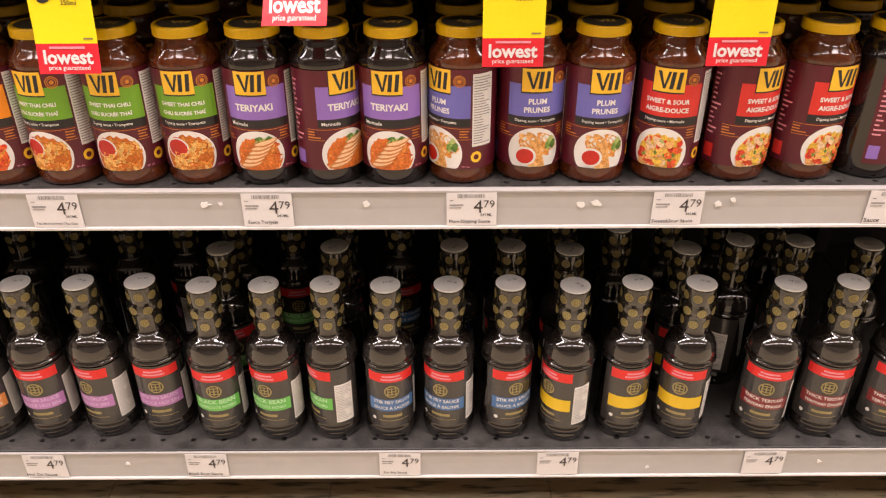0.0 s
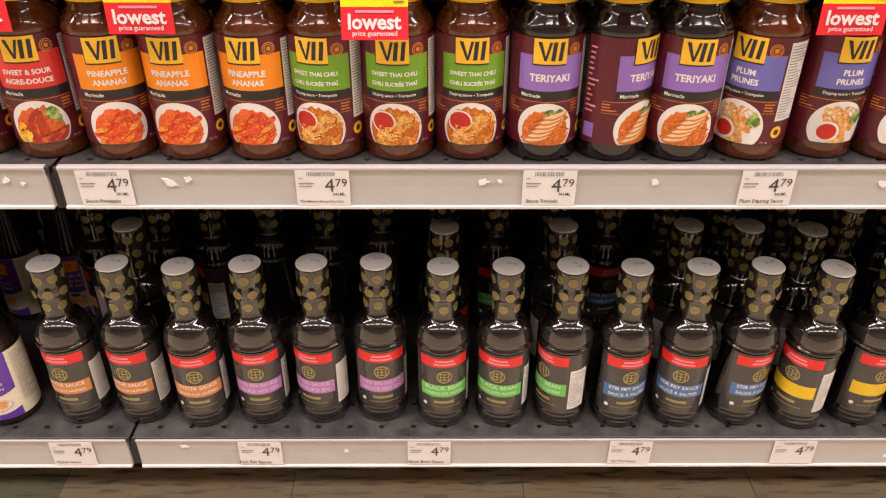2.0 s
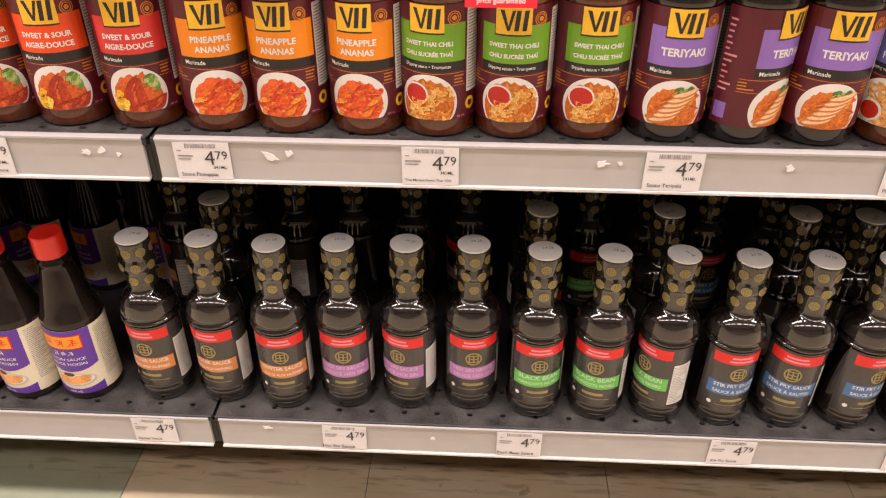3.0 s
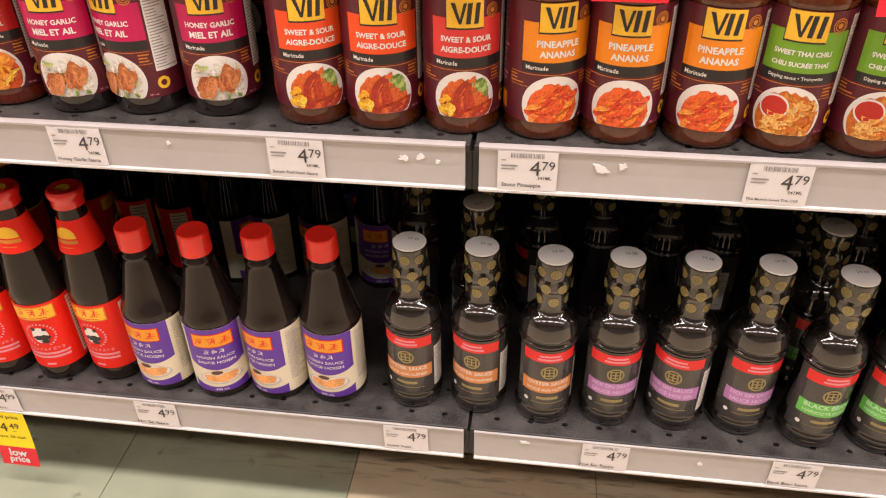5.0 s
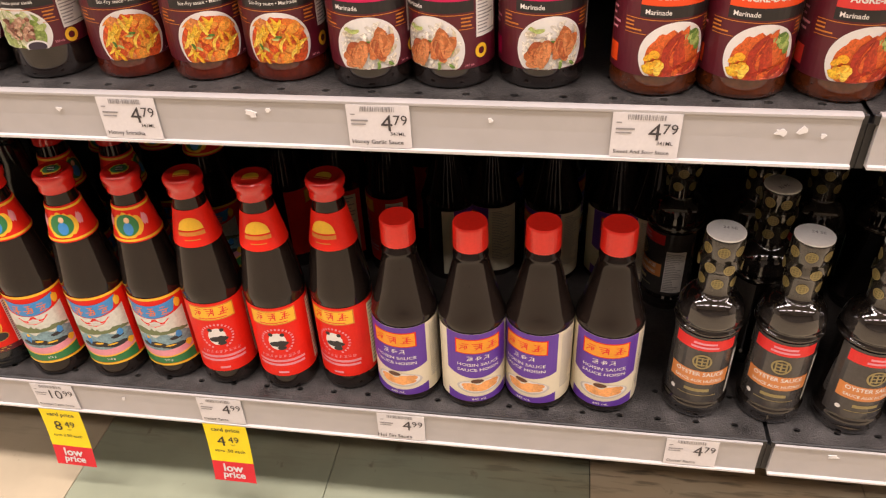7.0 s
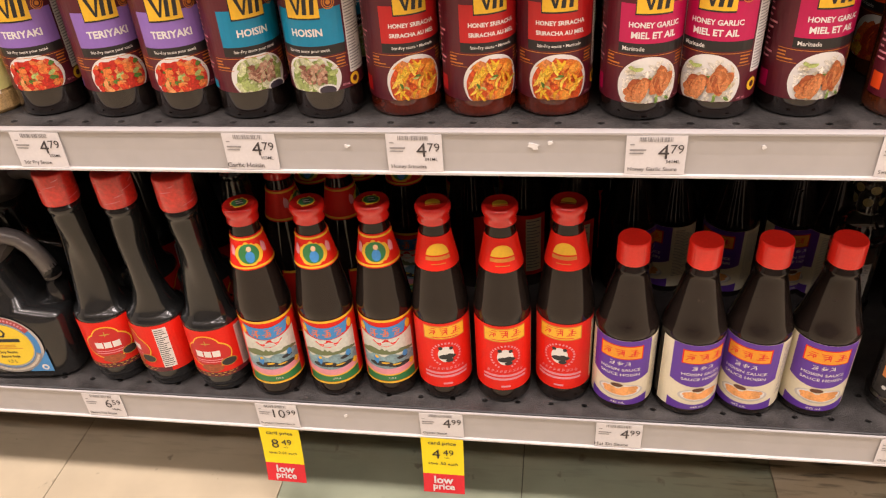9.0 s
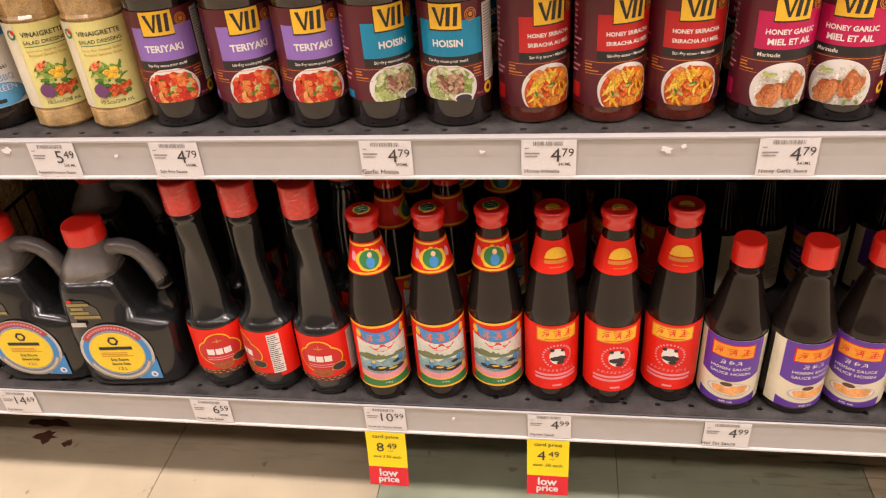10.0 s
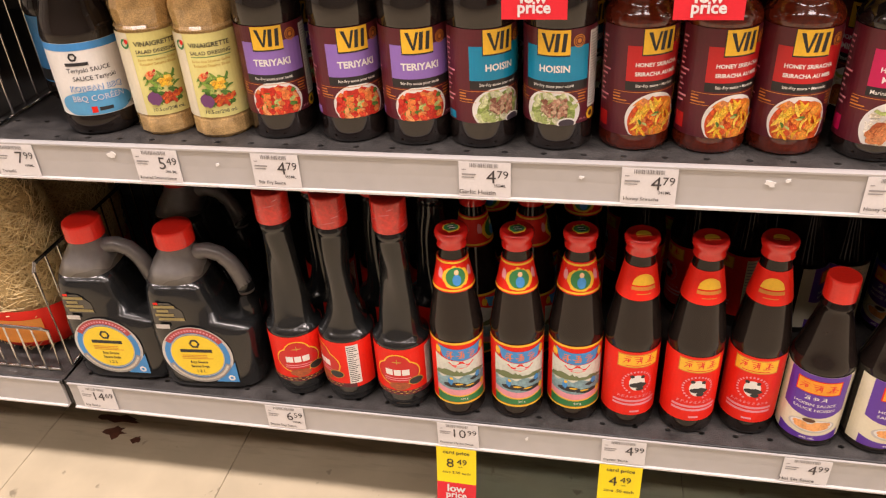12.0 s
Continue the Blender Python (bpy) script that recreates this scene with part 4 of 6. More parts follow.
# ---- products: oyster sauce bottles with tapered necks ----
NECK = [(0, 0.003), (0.029, 0.002), (0.032, 0.0), (0.0345, 0.004), (0.035, 0.009), (0.0342, 0.0125), (0.0342, 0.119), (0.0350, 0.123), (0.0345, 0.128), (0.0314, 0.146), (0.0270, 0.170), (0.0252, 0.180), (0.0196, 0.207), (0.0163, 0.225), (0.0155, 0.232), (0.0155, 0.240)]
NECK_CAP = [(0.0160, 0.2300), (0.0186, 0.2300), (0.0190, 0.2310), (0.0187, 0.2325), (0.0187, 0.2375), (0.0194, 0.2395), (0.0205, 0.2420), (0.0209, 0.2445), (0.0205, 0.2472), (0.0192, 0.2492), (0.0176, 0.2499), (0.0168, 0.2493), (0, 0.2494)]


def cone_wrapped(shape, off=0.0006):
    """A flat shape laid round the tapered neck."""
    out = []
    for u, v in shape[0]:
        k = (v - 0.181) / (0.2165 - 0.181)
        rad = 0.0262 + (0.0187 - 0.0262) * k + off
        a = u / 0.0235
        out.append((rad * math.sin(a), -rad * math.cos(a), v))
    return out, shape[1]


def tapered(label, group, neck_label):
    bottle = thing("oyster_sauce_bottle", label, "sauce bottle", group)
    bottle.scale = (0.91, 0.91, 1.015)
    part("glass_bottle", lathe(NECK, 40), BROWN_GLASS, bottle, smooth=True)
    cap = part("cap", lathe(NECK_CAP, 36), CAP_RED_METAL, bottle, "red metal lug cap", True)
    flat = lambda n, s_, m, z: part(n, ([(u, v, z) for u, v in s_[0]], s_[1]), m, cap)
    if "fishing" in label:
        flat("cap_wreath", oval(0, 0, 0.0105, 0.0100, -9, 14, 0.25, 3), LOGO_YELLOW, 0.24965)
        flat("cap_medallion", oval(0, 0, 0.0088, 0.0082, -9, 14, 0.1, 5), GREEN_PRINT, 0.24985)
        flat("cap_figure", oval(0.0005, -0.0005, 0.0042, 0.0060, -9, 10, 0.2, 2), INK, 0.25)
        flat("cap_script", join(rect(-0.004, 0.003, 0.0015, 0.0030), rect(-0.003, 0.005, -0.0030, -0.0016)), WHITE_PRINT, 0.2502)
    else:
        flat("cap_dome", oval(0, -0.002, 0.0085, 0.0078, -0.004, 14), LOGO_YELLOW, 0.24965)
        flat("cap_line", rect(-0.0085, 0.0085, -0.0072, -0.0054), ORANGE_LINE, 0.24965)
    sleeve = part("neck_label", lathe([(0.0265, 0.1795), (0.0262, 0.181), (0.0187, 0.2165), (0.0183, 0.2175)], 36), LABEL_RED, bottle, neck_label, True)
    return bottle, sleeve


def red_bottle():
    bottle, sleeve = tapered("brown oyster sauce bottle with red label and red cap", "red oyster sauce bottles", "red neck label with gold dome")
    dome = columns([(-0.0145 + 0.0018125 * i, 0.1975, 0.1975 + 0.0130 * math.sqrt(max(0, 1 - ((i - 8) / 8) ** 2))) for i in range(17)])
    part("dome", cone_wrapped(dome), LOGO_YELLOW, sleeve)
    part("neck_print", cone_wrapped(join(rect(-0.0145, 0.0145, 0.1918, 0.1958), rect(-0.008, 0.008, 0.1870, 0.1880))), ORANGE_LINE, sleeve)
    rr = 0.0343
    wrap = part("label", wrapped(squeezed(rect(-1.6 * rr, 2.2 * rr, 0.0135, 0.1180, 0.004), 0.0135, 0.0205, 0.90), rr), LABEL_RED, bottle, "red paper label")
    put = lambda n, s_, m, off=0.0006: part(n, wrapped(squeezed(s_, 0.0135, 0.0205, 0.90), rr, off), m, wrap)
    put("maker_panel", rect(-0.0265, 0.0265, 0.0935, 0.1145), ORANGE_LINE, 0.0006)
    put("maker_panel_gold", rect(-0.0250, 0.0250, 0.0950, 0.1130), LOGO_YELLOW, 0.0008)
    tagged(put("maker_mark", glyphs(0, 0.1060, 0.0118, 3, 4), CAP_RED, 0.0010), kind="stuff")
    put("panel_line", rect(-0.016, 0.016, 0.0965, 0.0977), CAP_RED, 0.0010)
    tagged(put("seal_ring", join(*[([(u * math.cos(a) - v * math.sin(a), 0.0690 + u * math.sin(a) + v * math.cos(a)) for u, v in rect(-0.0011, 0.0011, 0.0165, 0.0192)[0]], [(0, 2, 3, 1)]) for a in [2 * math.pi * i / 26 for i in range(26) if i not in (12, 13, 14)]]), PINK_PRINT), kind="stuff")
    put("seal_disc", oval(0.0, 0.0690, 0.0100, 0.0125), WHITE_PRINT, 0.0008)
    for s_ in (oval(0.0015, 0.0655, 0.0108, 0.0042, -9, 12, 0.2, 2), oval(-0.0065, 0.0795, 0.0028, 0.0026, n=8), oval(0.0065, 0.0785, 0.0026, 0.0026, n=8), oval(0.0040, 0.0590, 0.0050, 0.0030, n=8)):
        put("seal_patch", s_, INK, 0.0010)
    put("character_row", glyphs(0, 0.0455, 0.0046, 9, 21), PINK_PRINT)
    put("small_print", join(bars(-0.029, 0.029, 0.0290, 0.0410, 2, 0.55, 3, 0.05), rect(-0.006, 0.006, 0.0185, 0.0215)), PINK_PRINT)
    put("side_panel", rect(0.044, 0.068, 0.020, 0.112), CREAM, 0.0006)
    put("side_print", bars(0.0455, 0.066, 0.024, 0.110, 16, 0.32, 8, 0.4), GREY_INK, 0.0008)
    return bottle


def picture_bottle():
    bottle, sleeve = tapered("brown oyster sauce bottle with fishing-scene label", "picture-label oyster sauce bottles", "red neck label edged in gold")
    for v in (0.1812, 0.2138):
        part("gold_edge", cone_wrapped(rect(-0.0735, 0.0735, v, v + 0.0023)), LOGO_YELLOW, sleeve)
    part("wreath", cone_wrapped(oval(0, 0.1980, 0.0175, 0.0128, -9, 18, 0.14, 3), 0.0008), LOGO_YELLOW, sleeve)
    part("medallion", cone_wrapped(oval(0, 0.1985, 0.0125, 0.0112), 0.0011), GREEN_PRINT, sleeve)
    part("medallion_print", cone_wrapped(oval(0.001, 0.1950, 0.0052, 0.0066), 0.0013), BLUE_PRINT, sleeve)
    part("medallion_face", cone_wrapped(oval(0.001, 0.2040, 0.0030, 0.0030), 0.0015), PALE_FOOD, sleeve)
    for u in (-0.0205, 0.0205):
        part("spray", cone_wrapped(oval(u, 0.2020, 0.0036, 0.0065, -9, 8, 0.3, 1), 0.0009), PINK_PRINT, sleeve)
    rr = 0.0343
    wrap = part("label", wrapped(squeezed(rect(-1.6 * rr, 2.2 * rr, 0.0135, 0.1180, 0.004), 0.0135, 0.0205, 0.90), rr), LABEL_RED, bottle, "bright picture label of a lake with boats")
    put = lambda n, s_, m, off=0.0006: part(n, wrapped(squeezed(s_, 0.0135, 0.0205, 0.90), rr, off), m, wrap)
    for s_ in (rect(-0.053, 0.073, 0.0135, 0.0165), rect(-0.053, 0.073, 0.1145, 0.1180)):
        put("gold_edge", s_, LOGO_YELLOW, 0.0006)
    put("green_foot", columns([(u, 0.0170, 0.0270 + 0.004 * (u / 0.03) ** 2) for u in [-0.036 + 0.004 * i for i in range(19)]]), GREEN_PRINT)
    put("gold_line", columns([(u, 0.0268 + 0.004 * (u / 0.03) ** 2, 0.0290 + 0.004 * (u / 0.03) ** 2) for u in [-0.036 + 0.004 * i for i in range(19)]]), LOGO_YELLOW, 0.0009)
    put("pink_band", columns([(u, 0.0285 + 0.004 * (u / 0.03) ** 2, 0.0385 + 0.004 * (u / 0.03) ** 2) for u in [-0.036 + 0.004 * i for i in range(19)]]), PINK_PRINT, 0.0008)
    put("lake", columns([(u, 0.0375 + 0.004 * (u / 0.03) ** 2, 0.0760) for u in [-0.036 + 0.004 * i for i in range(19)]]), SKY_PRINT, 0.0007)
    put("pale_sky", columns([(u, 0.0615 + 0.003 * math.sin(u * 300), 0.0880 + 0.006 * (u / 0.03) ** 2) for u in [-0.036 + 0.004 * i for i in range(19)]]), HAZE_PRINT, 0.0008)
    put("hill", oval(-0.016, 0.0650, 0.0200, 0.0075, 0.0630, 18, 0.3, 12), B("hill_print", (0.15, 0.19, 0.08)), 0.0010)
    put("hill", oval(0.016, 0.0640, 0.0190, 0.0050, 0.0630, 18, 0.3, 9), bpy.data.materials["hill_print"], 0.0010)
    for s_ in (oval(-0.010, 0.0475, 0.0150, 0.0042, -9, 12, 0.2, 2), oval(0.014, 0.0440, 0.0150, 0.0036, -9, 12, 0.2, 3), oval(0.018, 0.0550, 0.0075, 0.0026, -9, 10, 0.2, 8)):
        put("boat", s_, INK, 0.0010)
    for s_ in (oval(-0.015, 0.0545, 0.0034, 0.0062, -9, 8, 0.2, 5), oval(0.022, 0.0595, 0.0036, 0.0050, -9, 8, 0.2, 6)):
        put("boat_load", s_, BLUE_PRINT, 0.0012)
    for s_ in (oval(-0.014, 0.0590, 0.0022, 0.0024, n=8), oval(-0.004, 0.0490, 0.0050, 0.0014, n=8), oval(0.010, 0.0455, 0.0060, 0.0012, n=8)):
        put("boat_highlight", s_, LOGO_YELLOW, 0.0013)
    put("title_arch", ([(u * (0.80 if k % 2 == 0 else 1.0), v) for k, (u, v) in enumerate(columns([(u, 0.0890 + 0.006 * (u / 0.03) ** 2, 0.1075 + 0.005 * (u / 0.03) ** 2) for u in [-0.030 + 0.003 * i for i in range(21)]])[0])], columns([(0, 0, 0)] * 21)[1]), BLUE_PRINT, 0.0010)
    put("title_glyphs", glyphs(0, 0.0985, 0.0125, 3, 31), B("title_orange", (0.80, 0.20, 0.04)), 0.0012)
    put("red_fan", poly([(-0.017, 0.0860), (-0.009, 0.0780), (0.0, 0.0755), (0.009, 0.0780), (0.017, 0.0860), (0.0, 0.0875)]), LABEL_RED, 0.0012)
    put("fan_print", join(rect(-0.006, 0.006, 0.0815, 0.0830), rect(-0.010, 0.010, 0.0790, 0.0798)), WHITE_PRINT, 0.0014)
    for s_ in (oval(-0.0305, 0.1040, 0.0040, 0.0065, -9, 8, 0.3, 1), oval(0.0305, 0.1040, 0.0040, 0.0065, -9, 8, 0.3, 2), oval(0.031, 0.0420, 0.0042, 0.0048, -9, 8, 0.2, 4)):
        put("corner_spray", s_, LOGO_YELLOW, 0.0010)
    put("weight", words("510 g", 0.010, 0.0040, 0.002, 0.0222, 0.01), WHITE_PRINT, 0.0009)
    return bottle


for x, y, turn in ((-0.574, 0.041, 14), (-0.505, 0.041, 9), (-0.436, 0.048, -9)):
    stock(MADE, red_bottle, "red", pose(x, y, Z_LOW, 0, 0, turn))
for x, y, turn in ((-0.560, 0.255, 100), (-0.490, 0.262, -70), (-0.425, 0.250, -75), (-0.395, 0.330, -60), (-0.500, 0.340, -70), (-0.575, 0.335, -80)):
    stock(MADE, None, "red", pose(x, y, Z_LOW, 0, 0, turn))
for x, y, turn in ((-0.778, 0.032, 18), (-0.7065, 0.037, 13), (-0.6385, 0.043, 8)):
    stock(MADE, picture_bottle, "picture", pose(x, y, Z_LOW, 0, 0, turn))
for x, y, turn in ((-0.770, 0.128, 80), (-0.700, 0.135, 100), (-0.640, 0.215, 0), (-0.760, 0.215, 0), (-0.700, 0.225, 10)):
    stock(MADE, None, "picture", pose(x, y, Z_LOW, 0, 0, turn))


# ---- products: slender soy sauce bottles with shrink-wrapped caps ----
def waisted_bottle():
    bottle = thing("sweet_soy_bottle", "slender dark soy sauce bottle with red label and wrapped cap", "soy sauce bottle", "slender soy sauce bottles")
    prof = [(0, 0.003), (0.027, 0.002), (0.0295, 0.0), (0.0315, 0.004), (0.0320, 0.009), (0.0310, 0.0115), (0.0338, 0.014), (0.0346, 0.018), (0.0346, 0.098), (0.0338, 0.102), (0.0290, 0.105), (0.0262, 0.110), (0.0238, 0.120), (0.0214, 0.133), (0.0195, 0.147), (0.0182, 0.160), (0.0175, 0.173), (0.0172, 0.186), (0.0172, 0.200), (0.0174, 0.212), (0.0170, 0.224), (0.0162, 0.233), (0.0160, 0.2355), (0.0175, 0.2375), (0.0180, 0.2400), (0.0176, 0.2430), (0.0155, 0.2450), (0.0150, 0.2500)]
    verts, faces = lathe(prof, 40)
    ease = lambda a, b, z: max(0.0, min(1.0, (z - a) / (b - a)))

    def moulded(x, y, z):
        """The neck is flattened, and the flats turn a little with the height."""
        a, r_ = math.atan2(y, x), math.hypot(x, y)
        w = ease(0.106, 0.150, z) * (1 - ease(0.195, 0.228, z))
        k = 1 + 0.21 * w * math.cos(2 * (a + math.radians(25) + (z - 0.165) * 9))
        return r_ * k * math.cos(a), r_ * k * math.sin(a), z

    verts = [moulded(*v) for v in verts]
    part("bottle", (verts, faces), PLASTIC_BLACK, bottle, smooth=True)
    part("cap", ribbed([(0.0150, 0.2480), (0.0194, 0.2480), (0.0200, 0.2495), (0.0200, 0.2840), (0.0190, 0.2870), (0, 0.2875)], 60, 0.0005), CAP_WRAP, bottle, "red cap under clear shrink wrap", True)
    # Glints on the wrap's creases, painted as thin pale pink strips.
    for k in range(9):
        a, z, w = 0.0200 * (-2.0 + 0.75 * (k * 5 % 9) * 0.7), 0.2520 + 0.0033 * k, 0.008 + 0.0035 * (k * 7 % 4)
        fold = columns([(a + w * q / 8, z + 0.0020 * q / 8, z + 0.0020 * q / 8 + 0.0007 * math.sin(math.pi * q / 8)) for q in range(9)])
        part("wrap_crease", wrapped(fold, 0.0200, 0.0004), PINK_PRINT, bottle)
    rr = 0.0346
    wrap = part("label", wrapped(rect(-1.7 * rr, 2.1 * rr, 0.0265, 0.0975, 0.004), rr), LABEL_RED, bottle, "red label with dark cartouche")
    put = lambda n, s_, m, off=0.0006: part(n, wrapped(s_, rr, off), m, wrap)
    put("gold_foot", bars(-0.045, 0.045, 0.0275, 0.0335, 2, 0.35, 5, 0.3), GOLD)
    put("dark_foot", rect(-0.045, 0.045, 0.0267, 0.0335), MAROON, 0.0005)
    put("cartouche_edge", join(oval(0, 0.062, 0.0278, 0.0208), oval(0, 0.070, 0.0178, 0.0208)), LOGO_YELLOW, 0.0008)
    put("cartouche", join(oval(0, 0.062, 0.0262, 0.0190), oval(0, 0.070, 0.0162, 0.0192)), B("cartouche_red", (0.55, 0.012, 0.012)), 0.0010)
    for u, w in ((-0.0106, 0.0046), (-0.0004, 0.0042), (0.0096, 0.0044)):
        put("brand_bar", rect(u - w, u + w, 0.0585, 0.0675, 0.002), WHITE_PRINT, 0.0012)
    put("crest", join(oval(0, 0.0790, 0.0060, 0.0008, n=8), rect(-0.0005, 0.0005, 0.0765, 0.0835)), GOLD, 0.0012)
    put("small_print", bars(-0.017, 0.017, 0.0490, 0.0555, 2, 0.35, 3, 0.2), PINK_PRINT, 0.0012)
    put("bowl", oval(0.001, 0.0415, 0.0130, 0.0062, -9, 12, 0.2, 3), FOOD["garlic"], 0.0012)
    put("badge", oval(0.0215, 0.0480, 0.0095, 0.0062), GOLD, 0.0012)
    put("badge_field", oval(0.0215, 0.0480, 0.0085, 0.0053), INK, 0.0014)
    put("nutrition_panel", rect(0.0370, 0.0520, 0.0330, 0.0930), WHITE_PRINT)
    put("nutrition_print", bars(0.0378, 0.0512, 0.0345, 0.0915, 19, 0.35, 9, 0.5), INK, 0.0008)
    return bottle


for x, y, turn in ((-0.988, 0.042, 19), (-0.919, 0.040, -48), (-0.848, 0.036, 2)):
    stock(MADE, waisted_bottle, "waisted", pose(x, y, Z_LOW, 0, 0, turn))
for x, y, turn in ((-0.965, 0.118, 100), (-0.888, 0.116, 90), (-0.822, 0.122, 70), (-0.990, 0.195, 0), (-0.910, 0.195, 0), (-0.840, 0.200, 0)):
    stock(MADE, None, "waisted", pose(x, y, Z_LOW, 0, 0, turn))


# ---- products: soy sauce jugs ----
def soy_jug():
    jug = thing("soy_sauce_jug", "big dark plastic soy sauce jug with handle and red cap", "soy sauce jug", "soy sauce jugs")
    # height, middle, half width, half depth, squareness
    rings = [(0.0, 0, 0.058, 0.040, 4), (0.004, 0, 0.066, 0.046, 4), (0.012, 0, 0.069, 0.048, 4), (0.060, 0, 0.069, 0.048, 4), (0.086, 0, 0.0700, 0.048, 4), (0.097, -0.001, 0.0680, 0.047, 4),
             (0.104, -0.019, 0.0490, 0.046, 3.4), (0.130, -0.0225, 0.0445, 0.046, 3.2), (0.148, -0.0245, 0.0405, 0.044, 3), (0.161, -0.0240, 0.0368, 0.039, 2.8), (0.177, -0.0225, 0.0310, 0.031, 2.4), (0.190, -0.0210, 0.0245, 0.0245, 2), (0.197, -0.0205, 0.0218, 0.0218, 2), (0.206, -0.0205, 0.0215, 0.0215, 2)]
    seg = 40

    def loft(rows):
        verts = []
        for z, cx, a, b, p in rows:
            for i in range(seg):
                t = 2 * math.pi * i / seg
                c, s_ = math.cos(t), math.sin(t)
                verts.append((cx + a * math.copysign(abs(c) ** (2 / p), c), b * math.copysign(abs(s_) ** (2 / p), s_), z))
        faces = [(k * seg + i, k * seg + (i + 1) % seg, (k + 1) * seg + (i + 1) % seg, (k + 1) * seg + i) for k in range(len(rows) - 1) for i in range(seg)]
        return verts, faces + [tuple(range(seg - 1, -1, -1)), tuple(range((len(rows) - 1) * seg, len(rows) * seg))]

    part("jug_body", loft(rings[:10]), PLASTIC_BLACK, jug, "black plastic body full of soy sauce", True)
    part("jug_top", loft(rings[9:]), PLASTIC_GREY, jug, "empty translucent grey shoulder", True)
    handle = part("handle", tube([(-0.014, 0, 0.178), (0.002, 0, 0.186), (0.018, 0, 0.188), (0.032, 0, 0.183), (0.043, 0, 0.171), (0.050, 0, 0.156), (0.0545, 0, 0.142), (0.0562, 0, 0.128)], [0.012, 0.0105, 0.0100, 0.0100, 0.0102, 0.0106, 0.0110, 0.0105], 16), PLASTIC_GREY, jug, "moulded grey carrying handle", True)
    part("filled_grip", tube([(0.0535, 0, 0.145), (0.0552, 0, 0.140), (0.0565, 0, 0.132), (0.0573, 0, 0.120), (0.0560, 0, 0.106), (0.0530, 0, 0.092), (0.048, 0, 0.074)], [0.0108, 0.0110, 0.0113, 0.0120, 0.0140, 0.0165, 0.018], 14), PLASTIC_BLACK, handle, "dark sauce-filled lower grip", True)
    cap = [(x - 0.0205, y, z) for x, y, z in ribbed([(0.0215, 0.201), (0.0240, 0.201), (0.0243, 0.203), (0.0236, 0.2205), (0.0227, 0.2230), (0.0200, 0.2240), (0, 0.2238)], 64, 0.00012)[0]]
    part("cap", (cap, ribbed([(0.0215, 0.201), (0.0240, 0.201), (0.0243, 0.203), (0.0236, 0.2205), (0.0227, 0.2230), (0.0200, 0.2240), (0, 0.2238)], 64, 0.00012)[1]), CAP_RED, jug, "ribbed red screw cap")
    face = 0.0484
    put = lambda n, s_, m, off, under: part(n, upright(s_, face + off), m, under)
    lab = put("label", join(oval(-0.006, 0.060, 0.0462, 0.0450, -9, 28)), PLATE_GREY, 0.0002, jug)
    put("blue_corner", join(ring(-0.006, 0.060, 0.0335, 0.0425, 40, 0.975), poly([(0.010, 0.0165), (0.0410, 0.0165), (0.0410, 0.050), (0.0340, 0.040), (0.024, 0.028)])), BLUE_PRINT, 0.0005, lab)
    put("red_ring", join(*[([(-0.006 + u * math.cos(a) - v * math.sin(a), 0.060 + u * math.sin(a) + v * math.cos(a)) for u, v in ((-0.0032, 0.0362), (0.0032, 0.0362), (0.0037, 0.0440), (-0.0037, 0.0440))], [(0, 1, 2, 3)]) for a in [math.radians(d) for d in range(-54, 60, 9)]]), B("faded_red_print", (0.42, 0.055, 0.055)), 0.0008, lab)
    put("pale_ring", ring(-0.006, 0.060, 0.0340, 0.0352, 32), PLATE_GREY, 0.0009, lab)
    put("ribbon_print", join(*[([(-0.006 + u * math.cos(a) - v * math.sin(a), 0.060 + u * math.sin(a) + v * math.cos(a)) for u, v in ((-0.0012, 0.0385), (0.0012, 0.0385), (0.0012, 0.0415), (-0.0012, 0.0415))], [(0, 1, 2, 3)]) for a in [math.radians(d) for d in range(-48, 52, 6)]]), PINK_PRINT, 0.0010, lab)
    put("ring_print", join(*[([(-0.006 + u * math.cos(a) - v * math.sin(a), 0.060 + u * math.sin(a) + v * math.cos(a)) for u, v in ((-0.0022, 0.0385), (0.0022, 0.0385), (0.0022, 0.0415), (-0.0022, 0.0415))], [(0, 1, 2, 3)]) for a in [math.radians(d) for d in range(118, 246, 7)]]), PALE_BEIGE, 0.0012, lab)
    put("foot_ribbon", join(*[([(-0.006 + u * math.cos(a) - v * math.sin(a), 0.060 + u * math.sin(a) + v * math.cos(a)) for u, v in ((-0.0026, 0.0366), (0.0026, 0.0366), (0.0029, 0.0440), (-0.0029, 0.0440))], [(0, 1, 2, 3)]) for a in [math.radians(d) for d in range(114, 250, 7)]]), GREY_INK, 0.0009, lab)
    put("yellow_disc", oval(-0.006, 0.060, 0.0340, 0.0330, -9, 28), YELLOW_PRINT, 0.0011, lab)
    put("crest", ring(-0.006, 0.0795, 0.0042, 0.0072, 6), INK, 0.0014, lab)
    put("brand_bar", rect(-0.027, 0.015, 0.0655, 0.0705), INK, 0.0014, lab)
    put("small_print", bars(-0.027, 0.015, 0.0540, 0.0620, 3, 0.35, 2, 0.2), ORANGE_LINE, 0.0014, lab)
    put("title", words("Soy Sauce", 0.029, 0.0055, -0.006, 0.0490, 0.02), INK, 0.0014, lab)
    put("title", words("Sauce Soja", 0.031, 0.0055, -0.006, 0.0420, 0.02), INK, 0.0014, lab)
    put("volume", words("1.2 L", 0.012, 0.0045, -0.006, 0.0345, 0.01), INK, 0.0014, lab)
